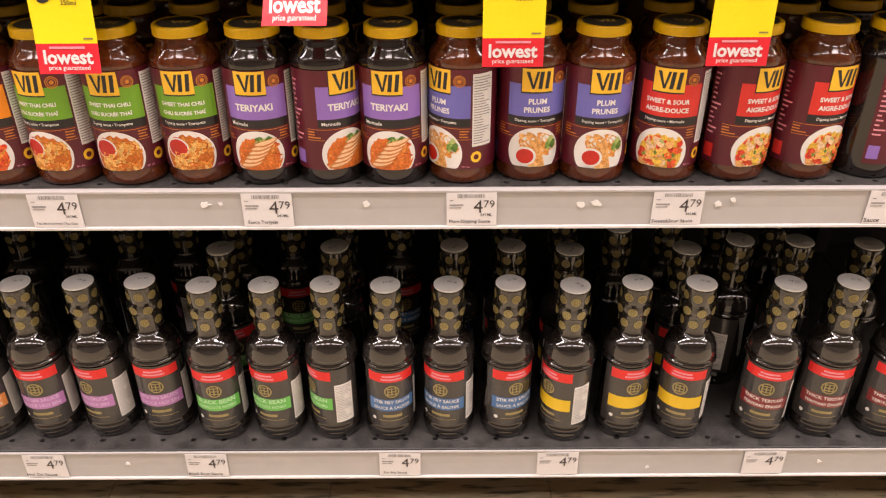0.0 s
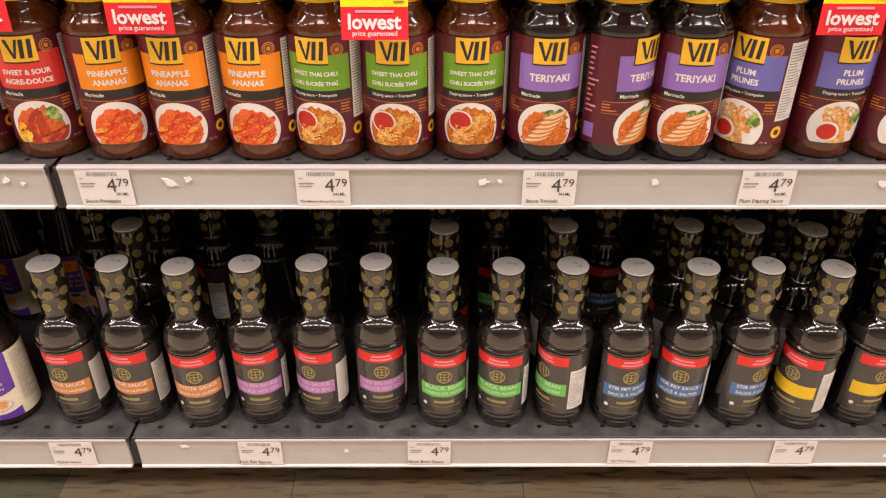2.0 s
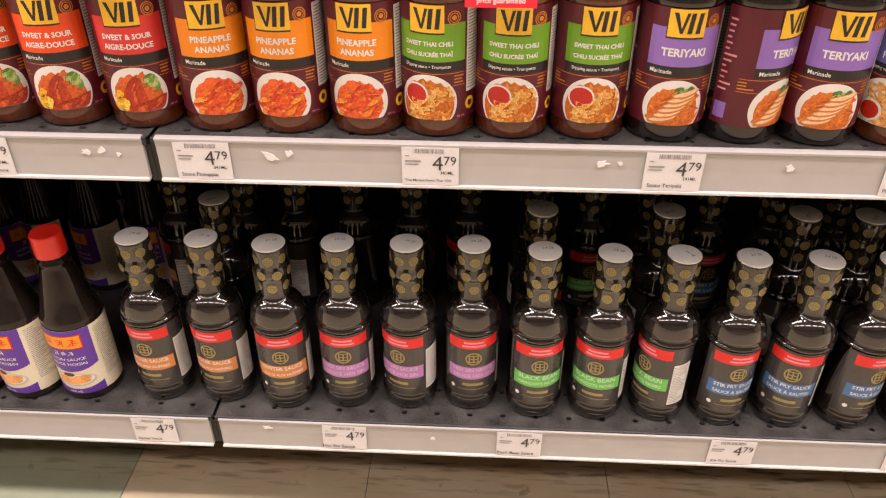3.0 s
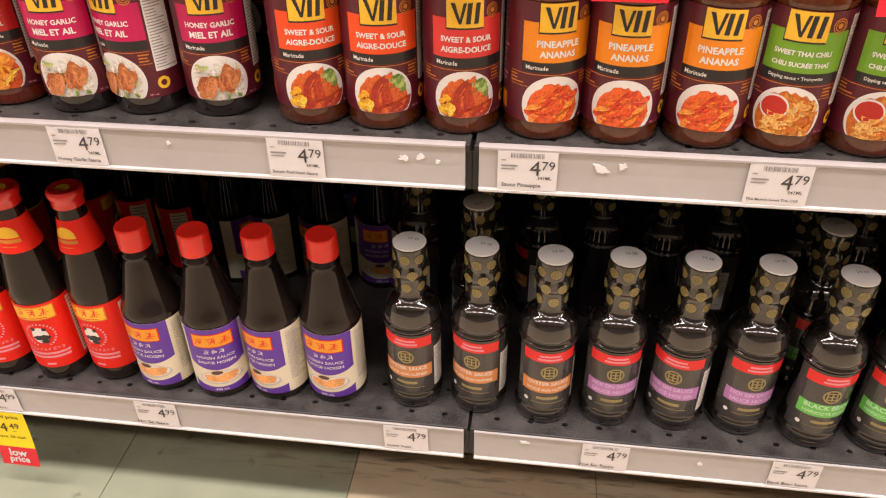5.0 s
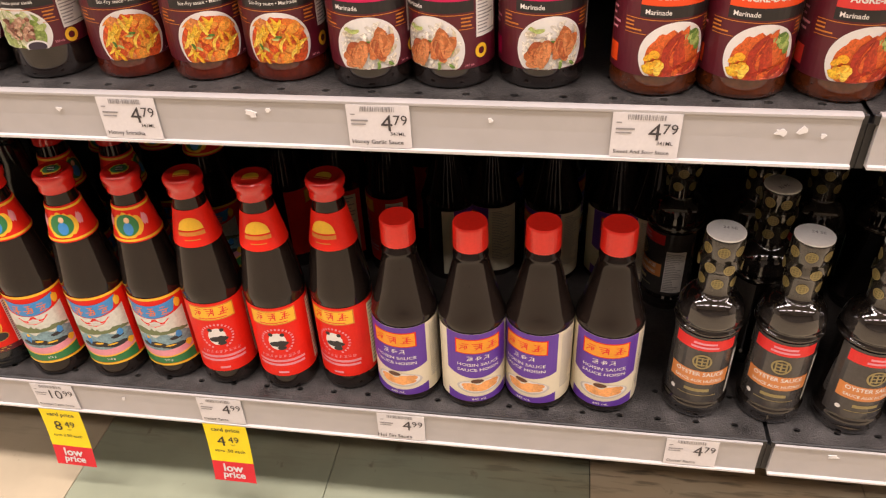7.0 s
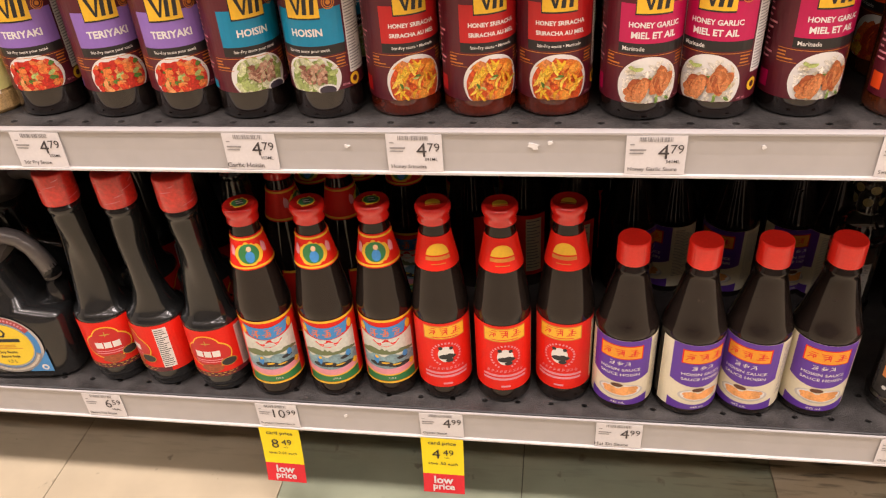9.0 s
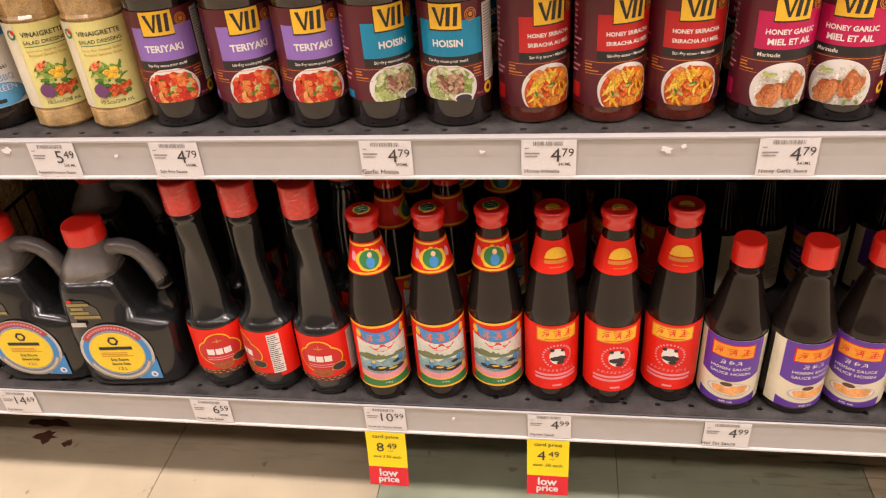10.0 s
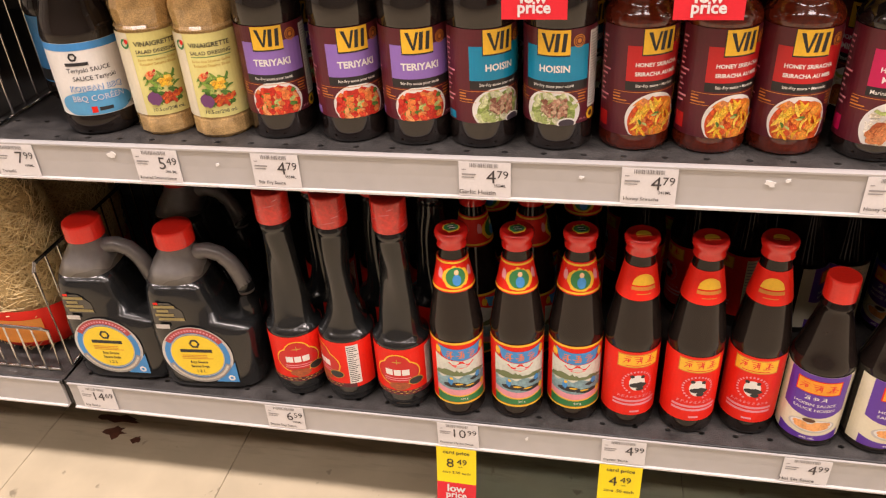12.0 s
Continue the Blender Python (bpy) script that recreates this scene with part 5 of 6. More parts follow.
    put("blue_seal", ring(0.032, 0.0235, 0.0022, 0.0046, 14), WHITE_PRINT, 0.0008, lab)
    up = part("upper_label", upright(poly([(-0.049, 0.1115), (-0.049, 0.1400), (-0.026, 0.1400), (-0.012, 0.1280), (-0.010, 0.1115)]), 0.0466), SLEEVE, jug, "raised black upper label")
    part("upper_print", upright(join(*[rect(-0.047 + 0.003 * (k % 2), -0.047 + w, 0.1325 - 0.0062 * k, 0.1365 - 0.0062 * k) for k, w in enumerate((0.027, 0.018, 0.024, 0.036))]), 0.0471), DULL_GOLD, up)
    part("red_flag", upright(rect(-0.046, -0.040, 0.1375, 0.1410), 0.0471), LABEL_RED, up)
    part("pale_sticker", upright(rect(-0.050, -0.032, 0.1020, 0.1085), 0.0484), PLATE_GREY, jug)
    return jug


for x, y, turn in ((-1.233, 0.054, 3), (-1.108, 0.052, 5), (-1.180, 0.205, 5)):
    stock(MADE, soy_jug, "jug", pose(x, y, Z_LOW, 0, 0, turn))


# ---- products: salad dressing and blue-label bottles ----
def dressing_bottle():
    bottle = thing("salad_dressing_bottle", "sesame salad dressing bottle, beige with pale yellow label", "dressing bottle", "salad dressing bottles")
    r = 0.0325
    content = shader("sesame_dressing", (0.52, 0.34, 0.14), 0.2, coat=0.9, vary=0.6, grain=140)
    prof = [(0, 0.003), (r - 0.006, 0.002), (r - 0.003, 0.0), (r, 0.004), (r, 0.020), (r - 0.0012, 0.023), (r - 0.0012, 0.113), (r, 0.116), (r - 0.002, 0.119), (r - 0.001, 0.124), (r, 0.136), (r - 0.002, 0.150), (0.024, 0.166), (0.0165, 0.178), (0.0150, 0.186), (0.0150, 0.196)]
    part("glass_bottle", lathe(prof, 16), content, bottle)
    part("cap", ribbed([(0.014, 0.194), (0.0172, 0.194), (0.0175, 0.196), (0.0175, 0.214), (0.0165, 0.216), (0, 0.216)], 48, 0.0004), GREEN_PRINT, bottle, "green screw cap")
    rr = r - 0.0006
    wrap = part("label", wrapped(rect(-1.4 * rr, 2.0 * rr, 0.0240, 0.1125, 0.004), rr, 0.0007), B("label_pale_yellow", (0.78, 0.72, 0.27)), bottle, "pale yellow paper label")
    put = lambda n, s_, m, off=0.0010: part(n, wrapped(s_, rr, off), m, wrap)
    put("cream_edge", rect(-0.044, -0.022, 0.0242, 0.1123), CREAM)
    put("green_mark", ring(-0.027, 0.1010, 0.0030, 0.0052, 16), GREEN_PRINT, 0.0013)
    put("red_mark", oval(-0.0245, 0.1035, 0.0022, 0.0026, n=8), LABEL_RED, 0.0015)
    put("title", words("VINAIGRETTE", 0.041, 0.0066, 0.004, 0.1010, 0.015), INK, 0.0013)
    put("title", words("SALAD DRESSING", 0.041, 0.0056, 0.004, 0.0930, 0.01), INK, 0.0013)
    put("rule", rect(-0.016, 0.024, 0.0885, 0.0892), GREEN_PRINT, 0.0013)
    put("subtitle", words("Sauce Aux S\u00e9sames Grill\u00e9s", 0.038, 0.0034, 0.003, 0.0845), GOLD, 0.0013)
    put("subtitle", words("Roasted Sesame Sauce", 0.036, 0.0034, 0.003, 0.0800), GOLD, 0.0013)
    for n, m, box, count, long, seed, off in (("salad", "salad", (-0.013, 0.019, 0.037, 0.068), 46, (0.004, 0.008), 4, 0.0011), ("pepper", "yellow", (0.000, 0.011, 0.056, 0.065), 12, (0.003, 0.005), 3, 0.0021), ("tomato", "peppers", (-0.012, -0.003, 0.066, 0.073), 8, (0.002, 0.005), 2, 0.0022), ("meat", "ribs", (0.000, 0.017, 0.038, 0.047), 16, (0.003, 0.006), 5, 0.0023)):
        v_, f_, up = morsels(box, count, long, (0.0012, 0.0028), (-70, 70), 0.3, seed, (0.003, 0.054, 0.023, 0.024, 0.0))
        tagged(part(n, ([((rr + off + k) * math.sin(u / rr), -(rr + off + k) * math.cos(u / rr), v) for (u, v), k in zip(v_, up)], f_), FOOD[m], wrap), kind="stuff")
    put("cabbage", oval(-0.009, 0.0425, 0.0070, 0.0070, -9, 10, 0.3, 6), B("cabbage_print", (0.16, 0.05, 0.16)), 0.0026)
    put("volume", words("10.5oz/298 mL", 0.031, 0.0050, 0.003, 0.0310, 0.01), INK, 0.0028)
    return bottle


for x, y, turn in ((-1.095, 0.055, 31), (-1.028, 0.053, 21)):
    stock(MADE, dressing_bottle, "dressing", pose(x, y, Z_MID, 0, 0, turn))
for x, y, turn in ((-1.100, 0.135, 10), (-1.030, 0.132, -20)):
    stock(MADE, None, "dressing", pose(x, y, Z_MID, 0, 0, turn))


def marinade_bottle(pale):
    label = "large dark marinade bottle with white and blue label" if pale else "large dark marinade bottle with blue label"
    bottle = thing("marinade_bottle", label, "marinade bottle", "large marinade bottles")
    r = 0.041
    prof = [(0, 0.003), (r - 0.008, 0.002), (r - 0.004, 0.0), (r - 0.001, 0.005), (r, 0.012), (r, 0.020), (r - 0.001, 0.023), (r - 0.001, 0.104), (r, 0.107), (r - 0.001, 0.114), (r - 0.004, 0.128), (0.0315, 0.142), (0.0300, 0.152), (0.0305, 0.170), (0.0265, 0.182), (0.0190, 0.194), (0.0190, 0.205)]
    part("glass_bottle", lathe(prof, 40), BROWN_GLASS, bottle, smooth=True)
    part("cap", ribbed([(0.018, 0.203), (0.0212, 0.203), (0.0215, 0.205), (0.0215, 0.222), (0.0205, 0.224), (0, 0.224)], 60, 0.0004), INK, bottle, "black screw cap")
    rr = r - 0.0008
    wrap = part("label", wrapped(rect(-1.6 * rr, 2.0 * rr, 0.0240, 0.1030, 0.004), rr), WHITE_PRINT if pale else BLUE_PRINT, bottle, "white label with blue edge" if pale else "blue label")
    put = lambda n, s_, m, off=0.0006: part(n, wrapped(s_, rr, off), m, wrap)
    if pale:
        put("blue_edge", rect(-0.065, 0.080, 0.0950, 0.1028), BLUE_PRINT)
        put("blue_pool", oval(-0.004, 0.0360, 0.0400, 0.0150, 0.0245, 20), B("pool_blue", (0.10, 0.36, 0.62)))
        put("crest", ring(-0.014, 0.0885, 0.0026, 0.0048, 6), INK, 0.0008)
        put("brand_bar", rect(-0.024, 0.0, 0.0790, 0.0825), INK, 0.0008)
        put("title", words("Teriyaki SAUCE", 0.044, 0.0066, -0.002, 0.0735, 0.01), INK, 0.0008)
        put("title", words("SAUCE Teriyaki", 0.044, 0.0066, 0.002, 0.0645, 0.01), INK, 0.0008)
        put("title_shade", words("KOREAN BBQ", 0.0545, 0.0105, 0.0006, 0.0536, 0.03), BLUE_PRINT, 0.0007)
        put("title", words("KOREAN BBQ", 0.054, 0.0100, 0.0, 0.0541, 0.0), PAPER, 0.0009)
        put("title_shade", words("BBQ COR\u00c9EN", 0.0545, 0.0110, 0.0006, 0.0428, 0.03), BLUE_PRINT, 0.0007)
        put("title", words("BBQ COR\u00c9EN", 0.054, 0.0105, 0.0, 0.0434, 0.0), PAPER, 0.0009)
        put("red_seal", rect(-0.010, -0.004, 0.0270, 0.0340), LABEL_RED, 0.0009)
        put("seal_print", rect(-0.002, 0.012, 0.0285, 0.0325), INK, 0.0009)
        put("volume", words("470 mL", 0.010, 0.0034, 0.034, 0.0300, 0.01), INK, 0.0009)
    else:
        put("title", words("Teriyaki", 0.040, 0.0110, 0.0, 0.0700, 0.02), WHITE_PRINT, 0.0009)
        put("dark_foot", rect(-0.060, 0.070, 0.0260, 0.0400), INK)
    return bottle


marinade_bottle(True).matrix_basis = pose(-1.174, 0.056, Z_MID, 0, 0, 33)
marinade_bottle(False).matrix_basis = pose(-1.262, 0.150, Z_MID, 0, 0, 40)


# ---- wire divider, basket and bagged noodles ----
def wire_divider():
    fence = thing("wire_divider", "dark chrome wire divider standing on the shelf", "wire divider")
    x = -1.297
    part("frame", join(tube([(x, 0.010, Z_MID + 0.002), (x, 0.010, Z_MID + 0.16), (x, 0.40, Z_MID + 0.16)], 0.0022, 8), tube([(x, 0.010, Z_MID + 0.0025), (x, 0.40, Z_MID + 0.0025)], 0.0022, 8)), CHROME, fence, "bent wire frame")
    for i in range(1, 16):
        part("wire", tube([(x, 0.010 + 0.024 * i, Z_MID + 0.003), (x, 0.010 + 0.024 * i, Z_MID + 0.16)], 0.0013, 6), CHROME, fence)


def wire_basket():
    basket = thing("wire_basket", "low chrome wire basket holding bagged noodles", "wire basket")
    x0, x1, y0, y1, z = -2.3, -1.330, 0.010, 0.42, Z_LOW
    rim = [(x0, y0, z + 0.075), (x1 - 0.006, y0, z + 0.075), (x1, y0 + 0.004, z + 0.069), (x1, y0 + 0.002, z + 0.003), (x0, y0, z + 0.003)]
    part("front_frame", tube(rim, 0.0024, 8), CHROME, basket)
    for i in range(1, 24):
        x = x1 - 0.021 * i
        part("front_wire", tube([(x, y0, z + 0.003), (x, y0, z + 0.075)], 0.0014, 6), CHROME, basket)
    part("side_frame", tube([(x1 + 0.010, y0 + 0.012, z + 0.003), (x1 + 0.010, y0 + 0.010, z + 0.160), (x1 + 0.010, y0 + 0.016, z + 0.170), (x1 + 0.010, y1, z + 0.172)], 0.0026, 8), CHROME, basket)
    part("side_rail", tube([(x1 + 0.010, y0 + 0.012, z + 0.004), (x1 + 0.010, y1, z + 0.004)], 0.0026, 8), CHROME, basket)
    for i in range(1, 16):
        y = y0 + 0.012 + 0.026 * i
        part("side_wire", tube([(x1 + 0.010, y, z + 0.004), (x1 + 0.010, y, z + 0.171)], 0.0014, 6), CHROME, basket)


def noodle_bag(x, y, turn, seed):
    """A clear bag stuffed with dry noodle strands, with a red printed foot."""
    bag = thing("noodle_bag", "clear bag of pale dry noodles with red printed foot", "noodle bag", "noodle bags")
    g = random.Random(seed)
    seg, rows = 22, 16
    verts, faces = [], []
    for k in range(rows + 1):
        t = k / rows
        z = 0.004 + 0.275 * t
        full = (0.35 + 0.65 * math.sin(math.pi * min(1, 0.12 + 0.82 * t)) ** 0.6)
        for i in range(seg):
            a = 2 * math.pi * i / seg
            j = 1 + 0.10 * math.sin(3 * a + 5 * t + seed) + g.uniform(-0.05, 0.05)
            verts.append((0.078 * full * j * math.cos(a), 0.055 * full * j * math.sin(a), z))
    faces = [(k * seg + i, k * seg + (i + 1) % seg, (k + 1) * seg + (i + 1) % seg, (k + 1) * seg + i) for k in range(rows) for i in range(seg)]
    faces += [tuple(range(seg - 1, -1, -1)), tuple(range(rows * seg, (rows + 1) * seg))]
    part("noodle_block", (verts, faces), NOODLE_MASS, bag, smooth=True)
    strands = []
    for _ in range(3200):
        t = g.random()
        a = g.uniform(0, 2 * math.pi)
        full = (0.35 + 0.65 * math.sin(math.pi * min(1, 0.12 + 0.82 * t)) ** 0.6)
        p = Vector((0.080 * full * math.cos(a), 0.057 * full * math.sin(a), 0.01 + 0.265 * t))
        side = Vector((-math.sin(a), math.cos(a), 0))
        d = (side * g.uniform(-1, 1) + Vector((0, 0, 1)) * g.uniform(-1, 1)).normalized()
        out = Vector((math.cos(a), math.sin(a), 0))
        L = g.uniform(0.012, 0.032)
        strands.append(tube([tuple(p - d * L), tuple(p + out * g.uniform(0.001, 0.006)), tuple(p + d * L + side * g.uniform(-0.012, 0.012))], 0.0006, 3))
    tagged(part("noodle_strands", join(*strands), NOODLE, bag), "loose tangle of thin dry noodles", kind="stuff")
    n = 24
    red = [(0.084 * math.cos(a) * f, 0.061 * math.sin(a) * f, z) for z, f in ((0.004, 0.80), (0.03, 0.99), (0.075, 1.02)) for a in [2 * math.pi * i / n for i in range(n)]]
    part("printed_foot", (red, [(k * n + i, k * n + (i + 1) % n, (k + 1) * n + (i + 1) % n, (k + 1) * n + i) for k in range(2) for i in range(n)]), LABEL_RED, bag, "red and orange printed film", True)
    sw = [(0.0850 * math.cos(a), 0.0620 * math.sin(a), z) for a in [math.radians(d) for d in range(-110, -39, 10)] for z in (0.022 + 0.0005 * 0, 0.060)]
    part("orange_swoosh", (sw, [(2 * i, 2 * i + 2, 2 * i + 3, 2 * i + 1) for i in range(7)]), ORANGE_LINE, bag)
    bag.matrix_basis = pose(x, y, Z_LOW + 0.004, 0, 0, turn)


wire_divider()
wire_basket()
for k, (x, y) in enumerate(((-1.420, 0.095), (-1.590, 0.100), (-1.425, 0.225), (-1.600, 0.230))):
    noodle_bag(x, y, 12 * k - 10, k + 3)


# ---- price tags, signs and torn paper ----
def tag_print(parent, price, cents, size, name, off):
    """What is printed on a white shelf tag, about its middle."""
    g = random.Random(len(name) + int(cents))
    codes, u = [], -0.0145
    while u < 0.0130:
        w = g.choice((0.0004, 0.0007, 0.0012))
        codes.append(rect(u, u + w, 0.0132, 0.0175))
        u += w + g.choice((0.0004, 0.0006, 0.0009))
    put = lambda n, s_, m: part(n, upright(s_, off), m, parent)
    tagged(put("barcode", join(*codes), GREY_INK), kind="stuff")
    put("price", words(price, 0.030, 0.0140, 0.0065 - 0.004 * (len(price) - 1), 0.0035, 0.0), TAG_INK)
    put("cents", words(cents, 0.014, 0.0085, 0.0178, 0.0062, 0.0), TAG_INK)
    if size:
        put("size", words(size, 0.014, 0.0032, 0.0150, -0.0060, 0.01), TAG_INK)
    put("code_line", join(rect(-0.0225, -0.0185, 0.0100, 0.0110), rect(-0.0225, -0.0085, 0.0045, 0.0060), rect(-0.0225, -0.0105, 0.0015, 0.0026)), GREY_INK)
    if name:
        put("description", words(name, 0.042, 0.0050, -0.0230 + 0.5 * min(0.042, 0.0024 * len(name)), -0.0140, 0.01), TAG_INK)


def shelf_tag(x, z, price, cents, size, name, tilt=0.0):
    tag = thing("price_tag", "white paper shelf price tag in the grey price channel", "price tag", "shelf price tags")
    part("paper", block(-0.0256, 0.0256, -0.0006, 0, -0.0188, 0.0188, 0), PAPER, tag)
    tag_print(tag, price, cents, size, name, 0.0010)
    tag.matrix_basis = pose(x, FRONT - 0.0026, z - (0.0200 if z > Z_LOW else 0.0228), 0, tilt, 0)


for x, price, cents, size, name in (
        (-1.255, "7", "99", "470ML", "Teriyaki"), (-1.084, "5", "49", "296 ML", "Roasted Sesame Sauce"), (-0.950, "4", "79", "355ML", "Stir Fry Sauce"), (-0.733, "4", "79", "355ML", "Garlic Hoisin"),
        (-0.577, "4", "79", "341ML", "Honey Sriracha"), (-0.364, "4", "79", "341ML", "Honey Garlic Sauce"), (-0.157, "4", "79", "341ML", "Sweet And Sour Sauce"), (0.048, "4", "79", "341ML", "Sauce Pineapple"),
        (0.255, "4", "79", "341ML", "Thai Market Sweet Thai Chili"), (0.471, "4", "79", "341ML", "Sauce Teriyaki"), (0.679, "4", "79", "341ML", "Plum Dipping Sauce"), (0.889, "4", "79", "341ML", "Sweet&Sour Sauce"), (1.108, "4", "79", "341ML", "Sauce")):
    shelf_tag(x, Z_MID, price, cents, size, name, rng.uniform(-0.8, 0.8))
for x, price, cents, size, name in (
        (-1.270, "14", "69", "", "Soy Sauce"), (-1.001, "6", "59", "600ML", "Sweet Soy Sauce"), (-0.775, "10", "99", "", "Premium Oyster Sauce"), (-0.575, "4", "99", "", "Oyster Sauce"), (-0.372, "4", "99", "", "Hoi Sin Sauce"),
        (-0.072, "4", "79", "", "Oyster Sauce"), (0.152, "4", "79", "", "Hoi Sin Sauce"), (0.354, "4", "79", "", "Black Bean Sauce"), (0.595, "4", "79", "", "Stir Fry Sauce"), (0.792, "4", "79", "", ""), (1.050, "4", "79", "", "")):
    shelf_tag(x, Z_LOW, price, cents, size, name, rng.uniform(-0.8, 0.8))


def curl(shape, off, bend, length):
    """A hanging card: flat at its top, bowing slightly out or in towards its foot."""
    return [(u, -off - bend * (min(0.0, v) / length) ** 2 * (1 if v < 0 else 0), v) for u, v in shape[0]], shape[1]


def rows_of(u0, u1, v0, v1, n=6):
    verts = [(u, v0 + (v1 - v0) * i / n) for i in range(n + 1) for u in (u0, u1)]
    return verts, [(2 * i, 2 * i + 1, 2 * i + 3, 2 * i + 2) for i in range(n)]


def card_sign(x, price, cents, saved, tilt):
    """A card that hangs below a shelf tag: a yellow card price above a red foot."""
    sign = thing("price_card", "yellow card price sign with red low price foot, hanging", "price sign", "hanging card price signs")
    L, bend, h = 0.090, 0.008, 0.0255
    face = lambda s_, off: curl(s_, off, bend, L)
    part("yellow_card", face(rows_of(-h, h, -0.060, 0.0), 0), SIGN_YELLOW, sign)
    foot = part("red_foot", face(rows_of(-h, h, -L, -0.060, 4), 0), SIGN_RED, sign)
    part("lettering", face(words("card price", 0.038, 0.0078, 0, -0.0085, 0.01), 0.0006), INK, sign)
    part("price", face(words(price, 0.02, 0.0150, -0.0080, -0.0265, 0.0), 0.0006), INK, sign)
    part("cents", face(words(cents, 0.018, 0.0095, 0.0070, -0.0235, 0.0), 0.0006), INK, sign)
    part("each", face(words("each", 0.007, 0.0022, 0.005, -0.0320, 0.005), 0.0006), INK, sign)
    part("saving", face(words(saved, 0.036, 0.0050, 0, -0.0420, 0.005), 0.0006), INK, sign)
    part("lettering", face(words("low", 0.030, 0.0120, 0.0, -0.0690, 0.03), 0.0006), PAPER, foot)
    part("lettering", face(words("price", 0.032, 0.0125, 0.0, -0.0810, 0.03), 0.0006), PAPER, foot)
    sign.matrix_basis = pose(x, FRONT - 0.0050, Z_LOW - 0.0440, 0, tilt, 0)


card_sign(-0.778, "8", "49", "save 2.50 each", 1.2)
card_sign(-0.576, "4", "49", "save .50 each", 0.6)


def guarantee_sign(x, foot_z, bend, low_price=False):
    """A yellow price sign that hangs from the shelf above, with a red foot."""
    sign = thing("price_sign", "yellow price sign with red foot hanging from the shelf above", "price sign", "hanging yellow price signs")
    L, h = Z_TOP - 0.047 - foot_z, 0.0280
    face = lambda s_, off: curl(s_, off, bend, L)
    part("yellow_card", face(rows_of(-h, h, -L + 0.026, 0.006, 8), 0), SIGN_YELLOW, sign)
    foot = part("red_foot", face(rows_of(-h, h, -L, -L + 0.026, 4), 0), SIGN_RED, sign)
    if low_price:
        part("lettering", face(words("low", 0.030, 0.0120, 0.0, -L + 0.0195, 0.03), 0.0006), PAPER, foot)
        part("lettering", face(words("price", 0.032, 0.0130, 0.0, -L + 0.0085, 0.03), 0.0006), PAPER, foot)
    else:
        part("maker_line", face(rect(-0.016, 0.016, -L + 0.0215, -L + 0.0236), 0.0006), PINK_PRINT, foot)
        part("lettering", face(words("lowest", 0.048, 0.0125, 0.0, -L + 0.0145, 0.03), 0.0006), PAPER, foot)
        part("lettering", face(words("price guaranteed", 0.048, 0.0052, 0.0, -L + 0.0048, 0.01), 0.0006), PAPER, foot)
    if L > 0.08 and not low_price:
        part("price", face(words("3", 0.02, 0.0230, -0.0130, -L + 0.0720, 0.01), 0.0006), INK, sign)
        part("cents", face(words("99", 0.026, 0.0160, 0.0080, -L + 0.0760, 0.03), 0.0006), INK, sign)
        part("size", face(words("350ml", 0.016, 0.0042, 0.0080, -L + 0.0610, 0.01), 0.0006), INK, sign)
        part("code", face(rect(0.016, 0.0245, -L + 0.0295, -L + 0.0310), 0.0006), DULL_GOLD, sign)
    sign.matrix_basis = pose(x, FRONT - 0.0050, Z_TOP - 0.047, 0, 0, 0)


for x, z, bend in ((0.115, 0.667, 0.003), (0.312, 0.665, 0.012), (0.522, 0.712, 0.030), (0.714, 0.667, 0.003), (0.919, 0.667, 0.003), (-0.022, 0.669, 0.003)):
    guarantee_sign(x, z, bend)
for x in (-0.686, -0.544):
    guarantee_sign(x, 0.676, 0.003, True)


def torn_paper(x, z, w, h, seed):
    g = random.Random(seed)
    bit = thing("torn_label", "white torn scrap of old label on the price channel", "torn label", "torn label scraps")
    pts = [(w * math.cos(a) * g.uniform(0.35, 1), h * math.sin(a) * g.uniform(0.35, 1)) for a in [2 * math.pi * i / 11 for i in range(11)]]
    verts = [(u, y, v) for y in (-0.0008, 0.0) for u, v in pts]
    part("scrap", (verts, [tuple(range(11)), tuple(range(21, 10, -1))] + [(i, i + 11, (i + 1) % 11 + 11, (i + 1) % 11) for i in range(11)]), RESIDUE, bit)
    bit.matrix_basis = pose(x, FRONT - 0.0016, z, 0, g.uniform(-30, 30), 0)


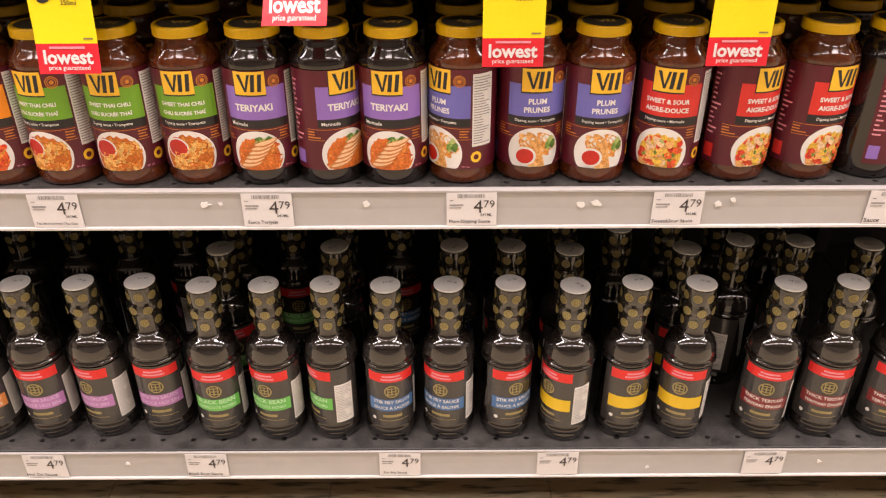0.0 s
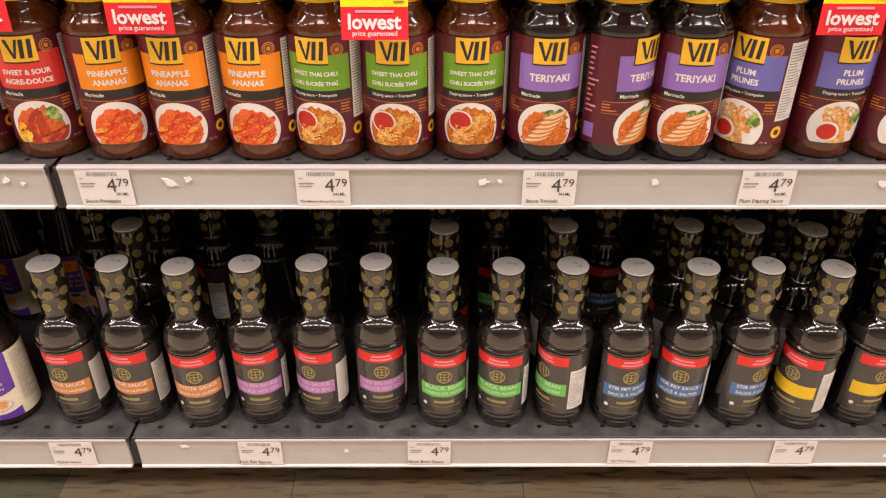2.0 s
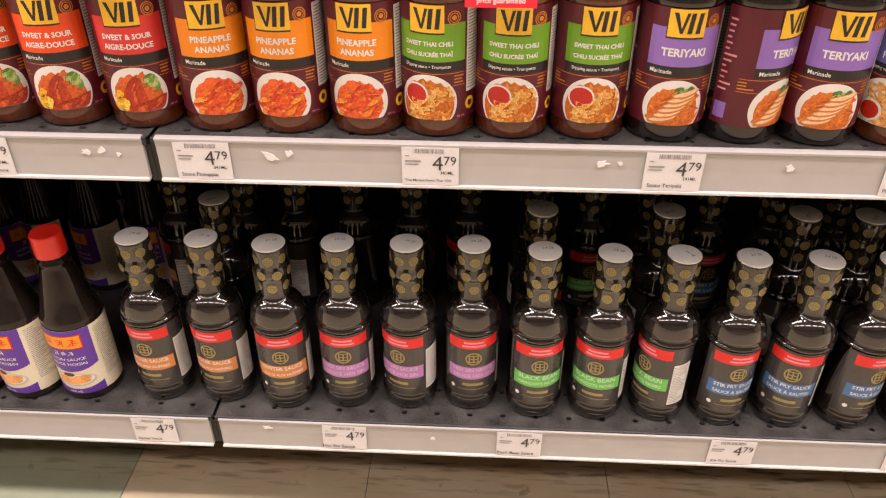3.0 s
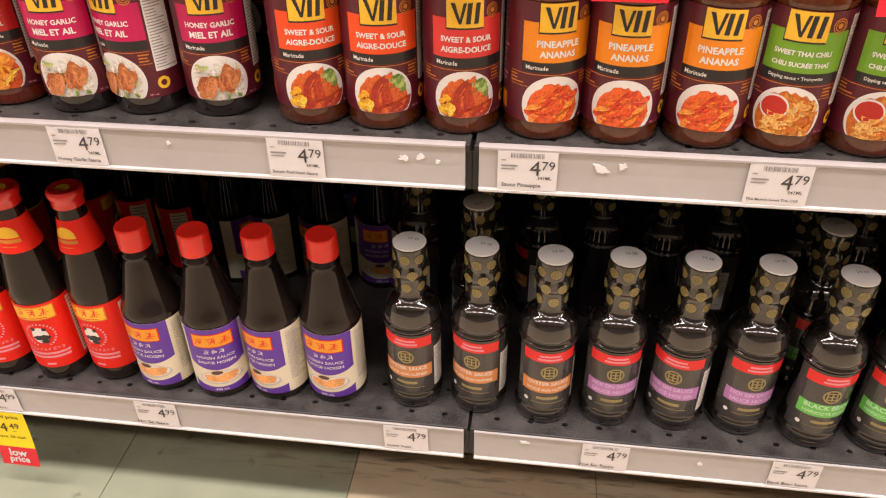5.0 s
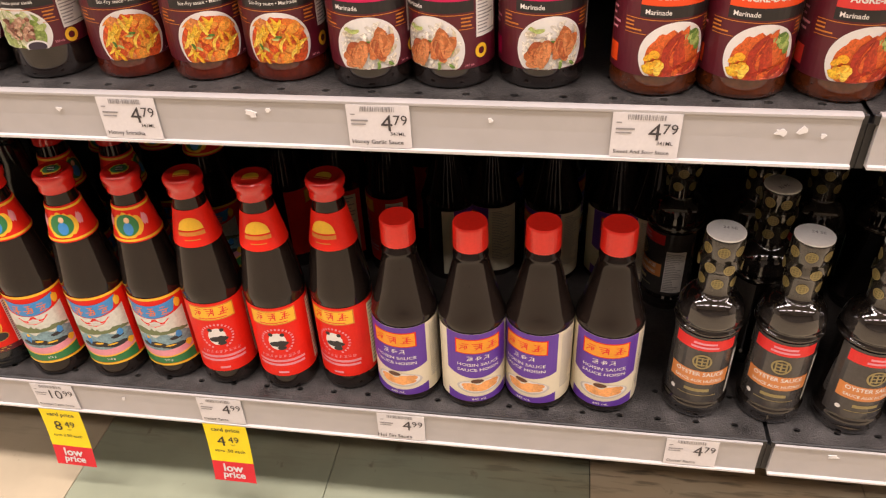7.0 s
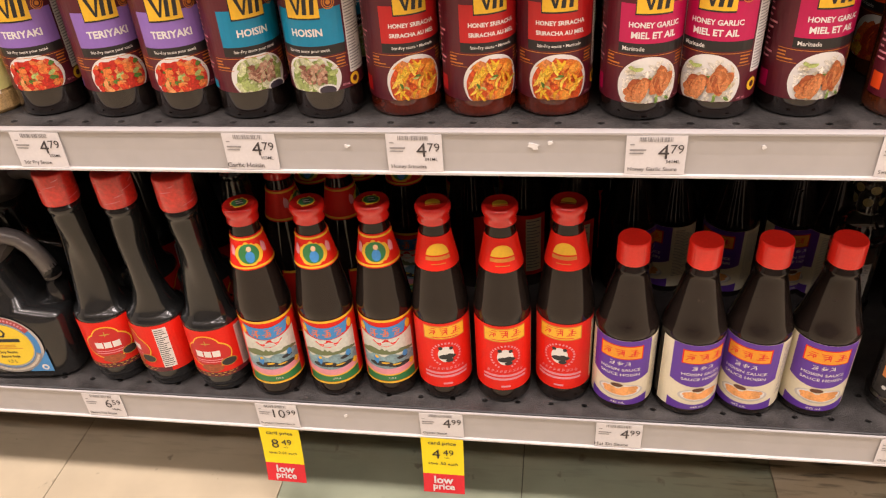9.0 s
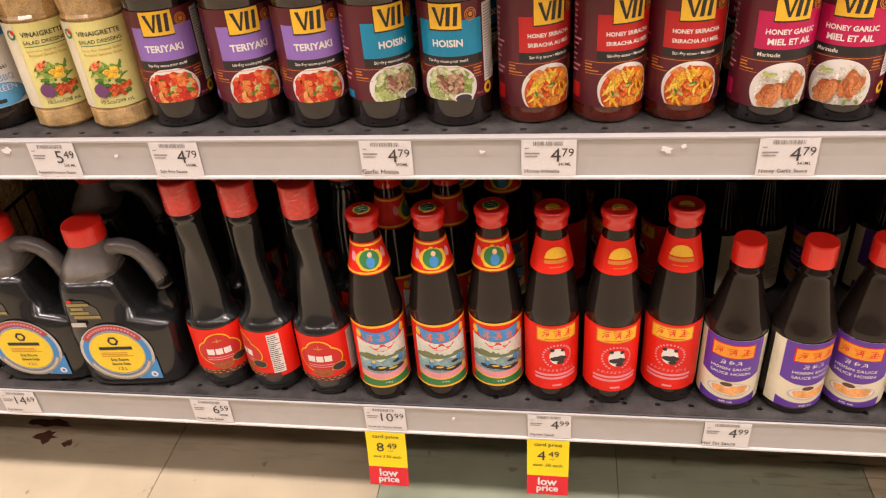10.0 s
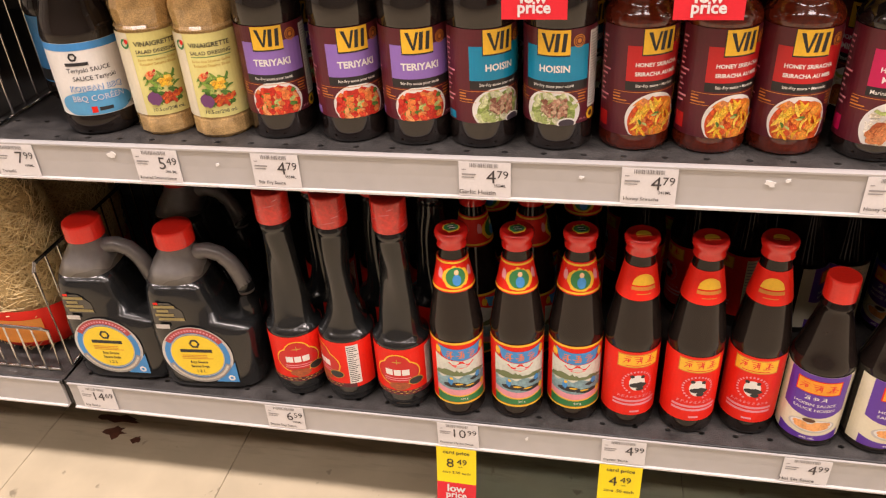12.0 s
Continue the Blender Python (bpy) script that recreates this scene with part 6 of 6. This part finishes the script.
for k, (x, dz, w) in enumerate(((0.110, 0.016, 0.012), (0.128, 0.013, 0.006), (0.408, 0.016, 0.009), (0.424, 0.015, 0.004), (0.572, 0.016, 0.008), (0.790, 0.018, 0.007), (0.806, 0.016, 0.009), (0.930, 0.017, 0.008), (0.945, 0.013, 0.006),
                                (-0.060, 0.016, 0.008), (-0.045, 0.014, 0.006), (-0.030, 0.018, 0.004), (-0.275, 0.014, 0.004), (-0.470, 0.014, 0.009), (-0.455, 0.011, 0.005), (-0.640, 0.016, 0.004), (-1.135, 0.011, 0.010), (-1.015, 0.018, 0.003))):
    torn_paper(x, Z_MID + 0.002 - dz, w * 0.8, 0.0045 if w > 0.005 else 0.0025, k)
for k, (x, dz, w) in enumerate(((0.062, 0.012, 0.008), (0.255, 0.020, 0.004), (0.905, 0.030, 0.004), (-0.690, 0.018, 0.003), (1.12, 0.022, 0.004))):
    torn_paper(x, Z_LOW - dz, w, 0.004, k + 40)


def floor_stain(x, y, w, h, seed):
    g = random.Random(seed)
    spot = thing("floor_stain", "dark brown dried spill on the beige floor tile", "floor stain", "dried floor spills")
    pts = [(w * math.cos(a) * g.uniform(0.4, 1), h * math.sin(a) * g.uniform(0.4, 1), 0.0006) for a in [2 * math.pi * i / 15 for i in range(15)]]
    part("dried_spill", (pts, [tuple(range(15))]), SPILL, spot)
    spot.matrix_basis = pose(x, y, 0.0, 0, 0, 0)


SPILL = shader("dried_spill", (0.10, 0.035, 0.018), 0.5, vary=0.5, grain=40)
for k, (x, y, w, h) in enumerate(((-1.343, 0.072, 0.022, 0.018), (-1.350, 0.100, 0.050, 0.012), (-1.300, 0.062, 0.012, 0.010))):
    floor_stain(x, y, w, h, k + 2)


# ---- floor tiles ----
TILE = 0.3225
tile_mesh = {}
for name, material in (("beige", TILE_BEIGE), ("green", TILE_GREEN)):
    tile_mesh[name] = mesh_of("floor_tile", *block(0.0005, TILE - 0.0005, 0.0005, TILE - 0.0005, -0.004, 0.0, 0.0004), material)
far = []
for i in range(-23, 23):
    for j in range(-15, 4):
        x, y = 0.161 + i * TILE, 0.22 + (j - 1) * TILE
        if -12 <= i <= 11 and j >= -8:
            green = i in (-3, -2) and j >= 0
            ob = new("floor_tile", tile_mesh["green" if green else "beige"])
            ob.parent = floor
            ob.location = (x, y, 0)
        else:
            far.append(([(x + a * TILE, y + b * TILE, -0.0004) for a, b in ((0.002, 0.002), (0.998, 0.002), (0.998, 0.998), (0.002, 0.998))], [(0, 1, 2, 3)]))
tagged(part("far_tiles", join(*far), TILE_BEIGE, floor), kind="stuff")
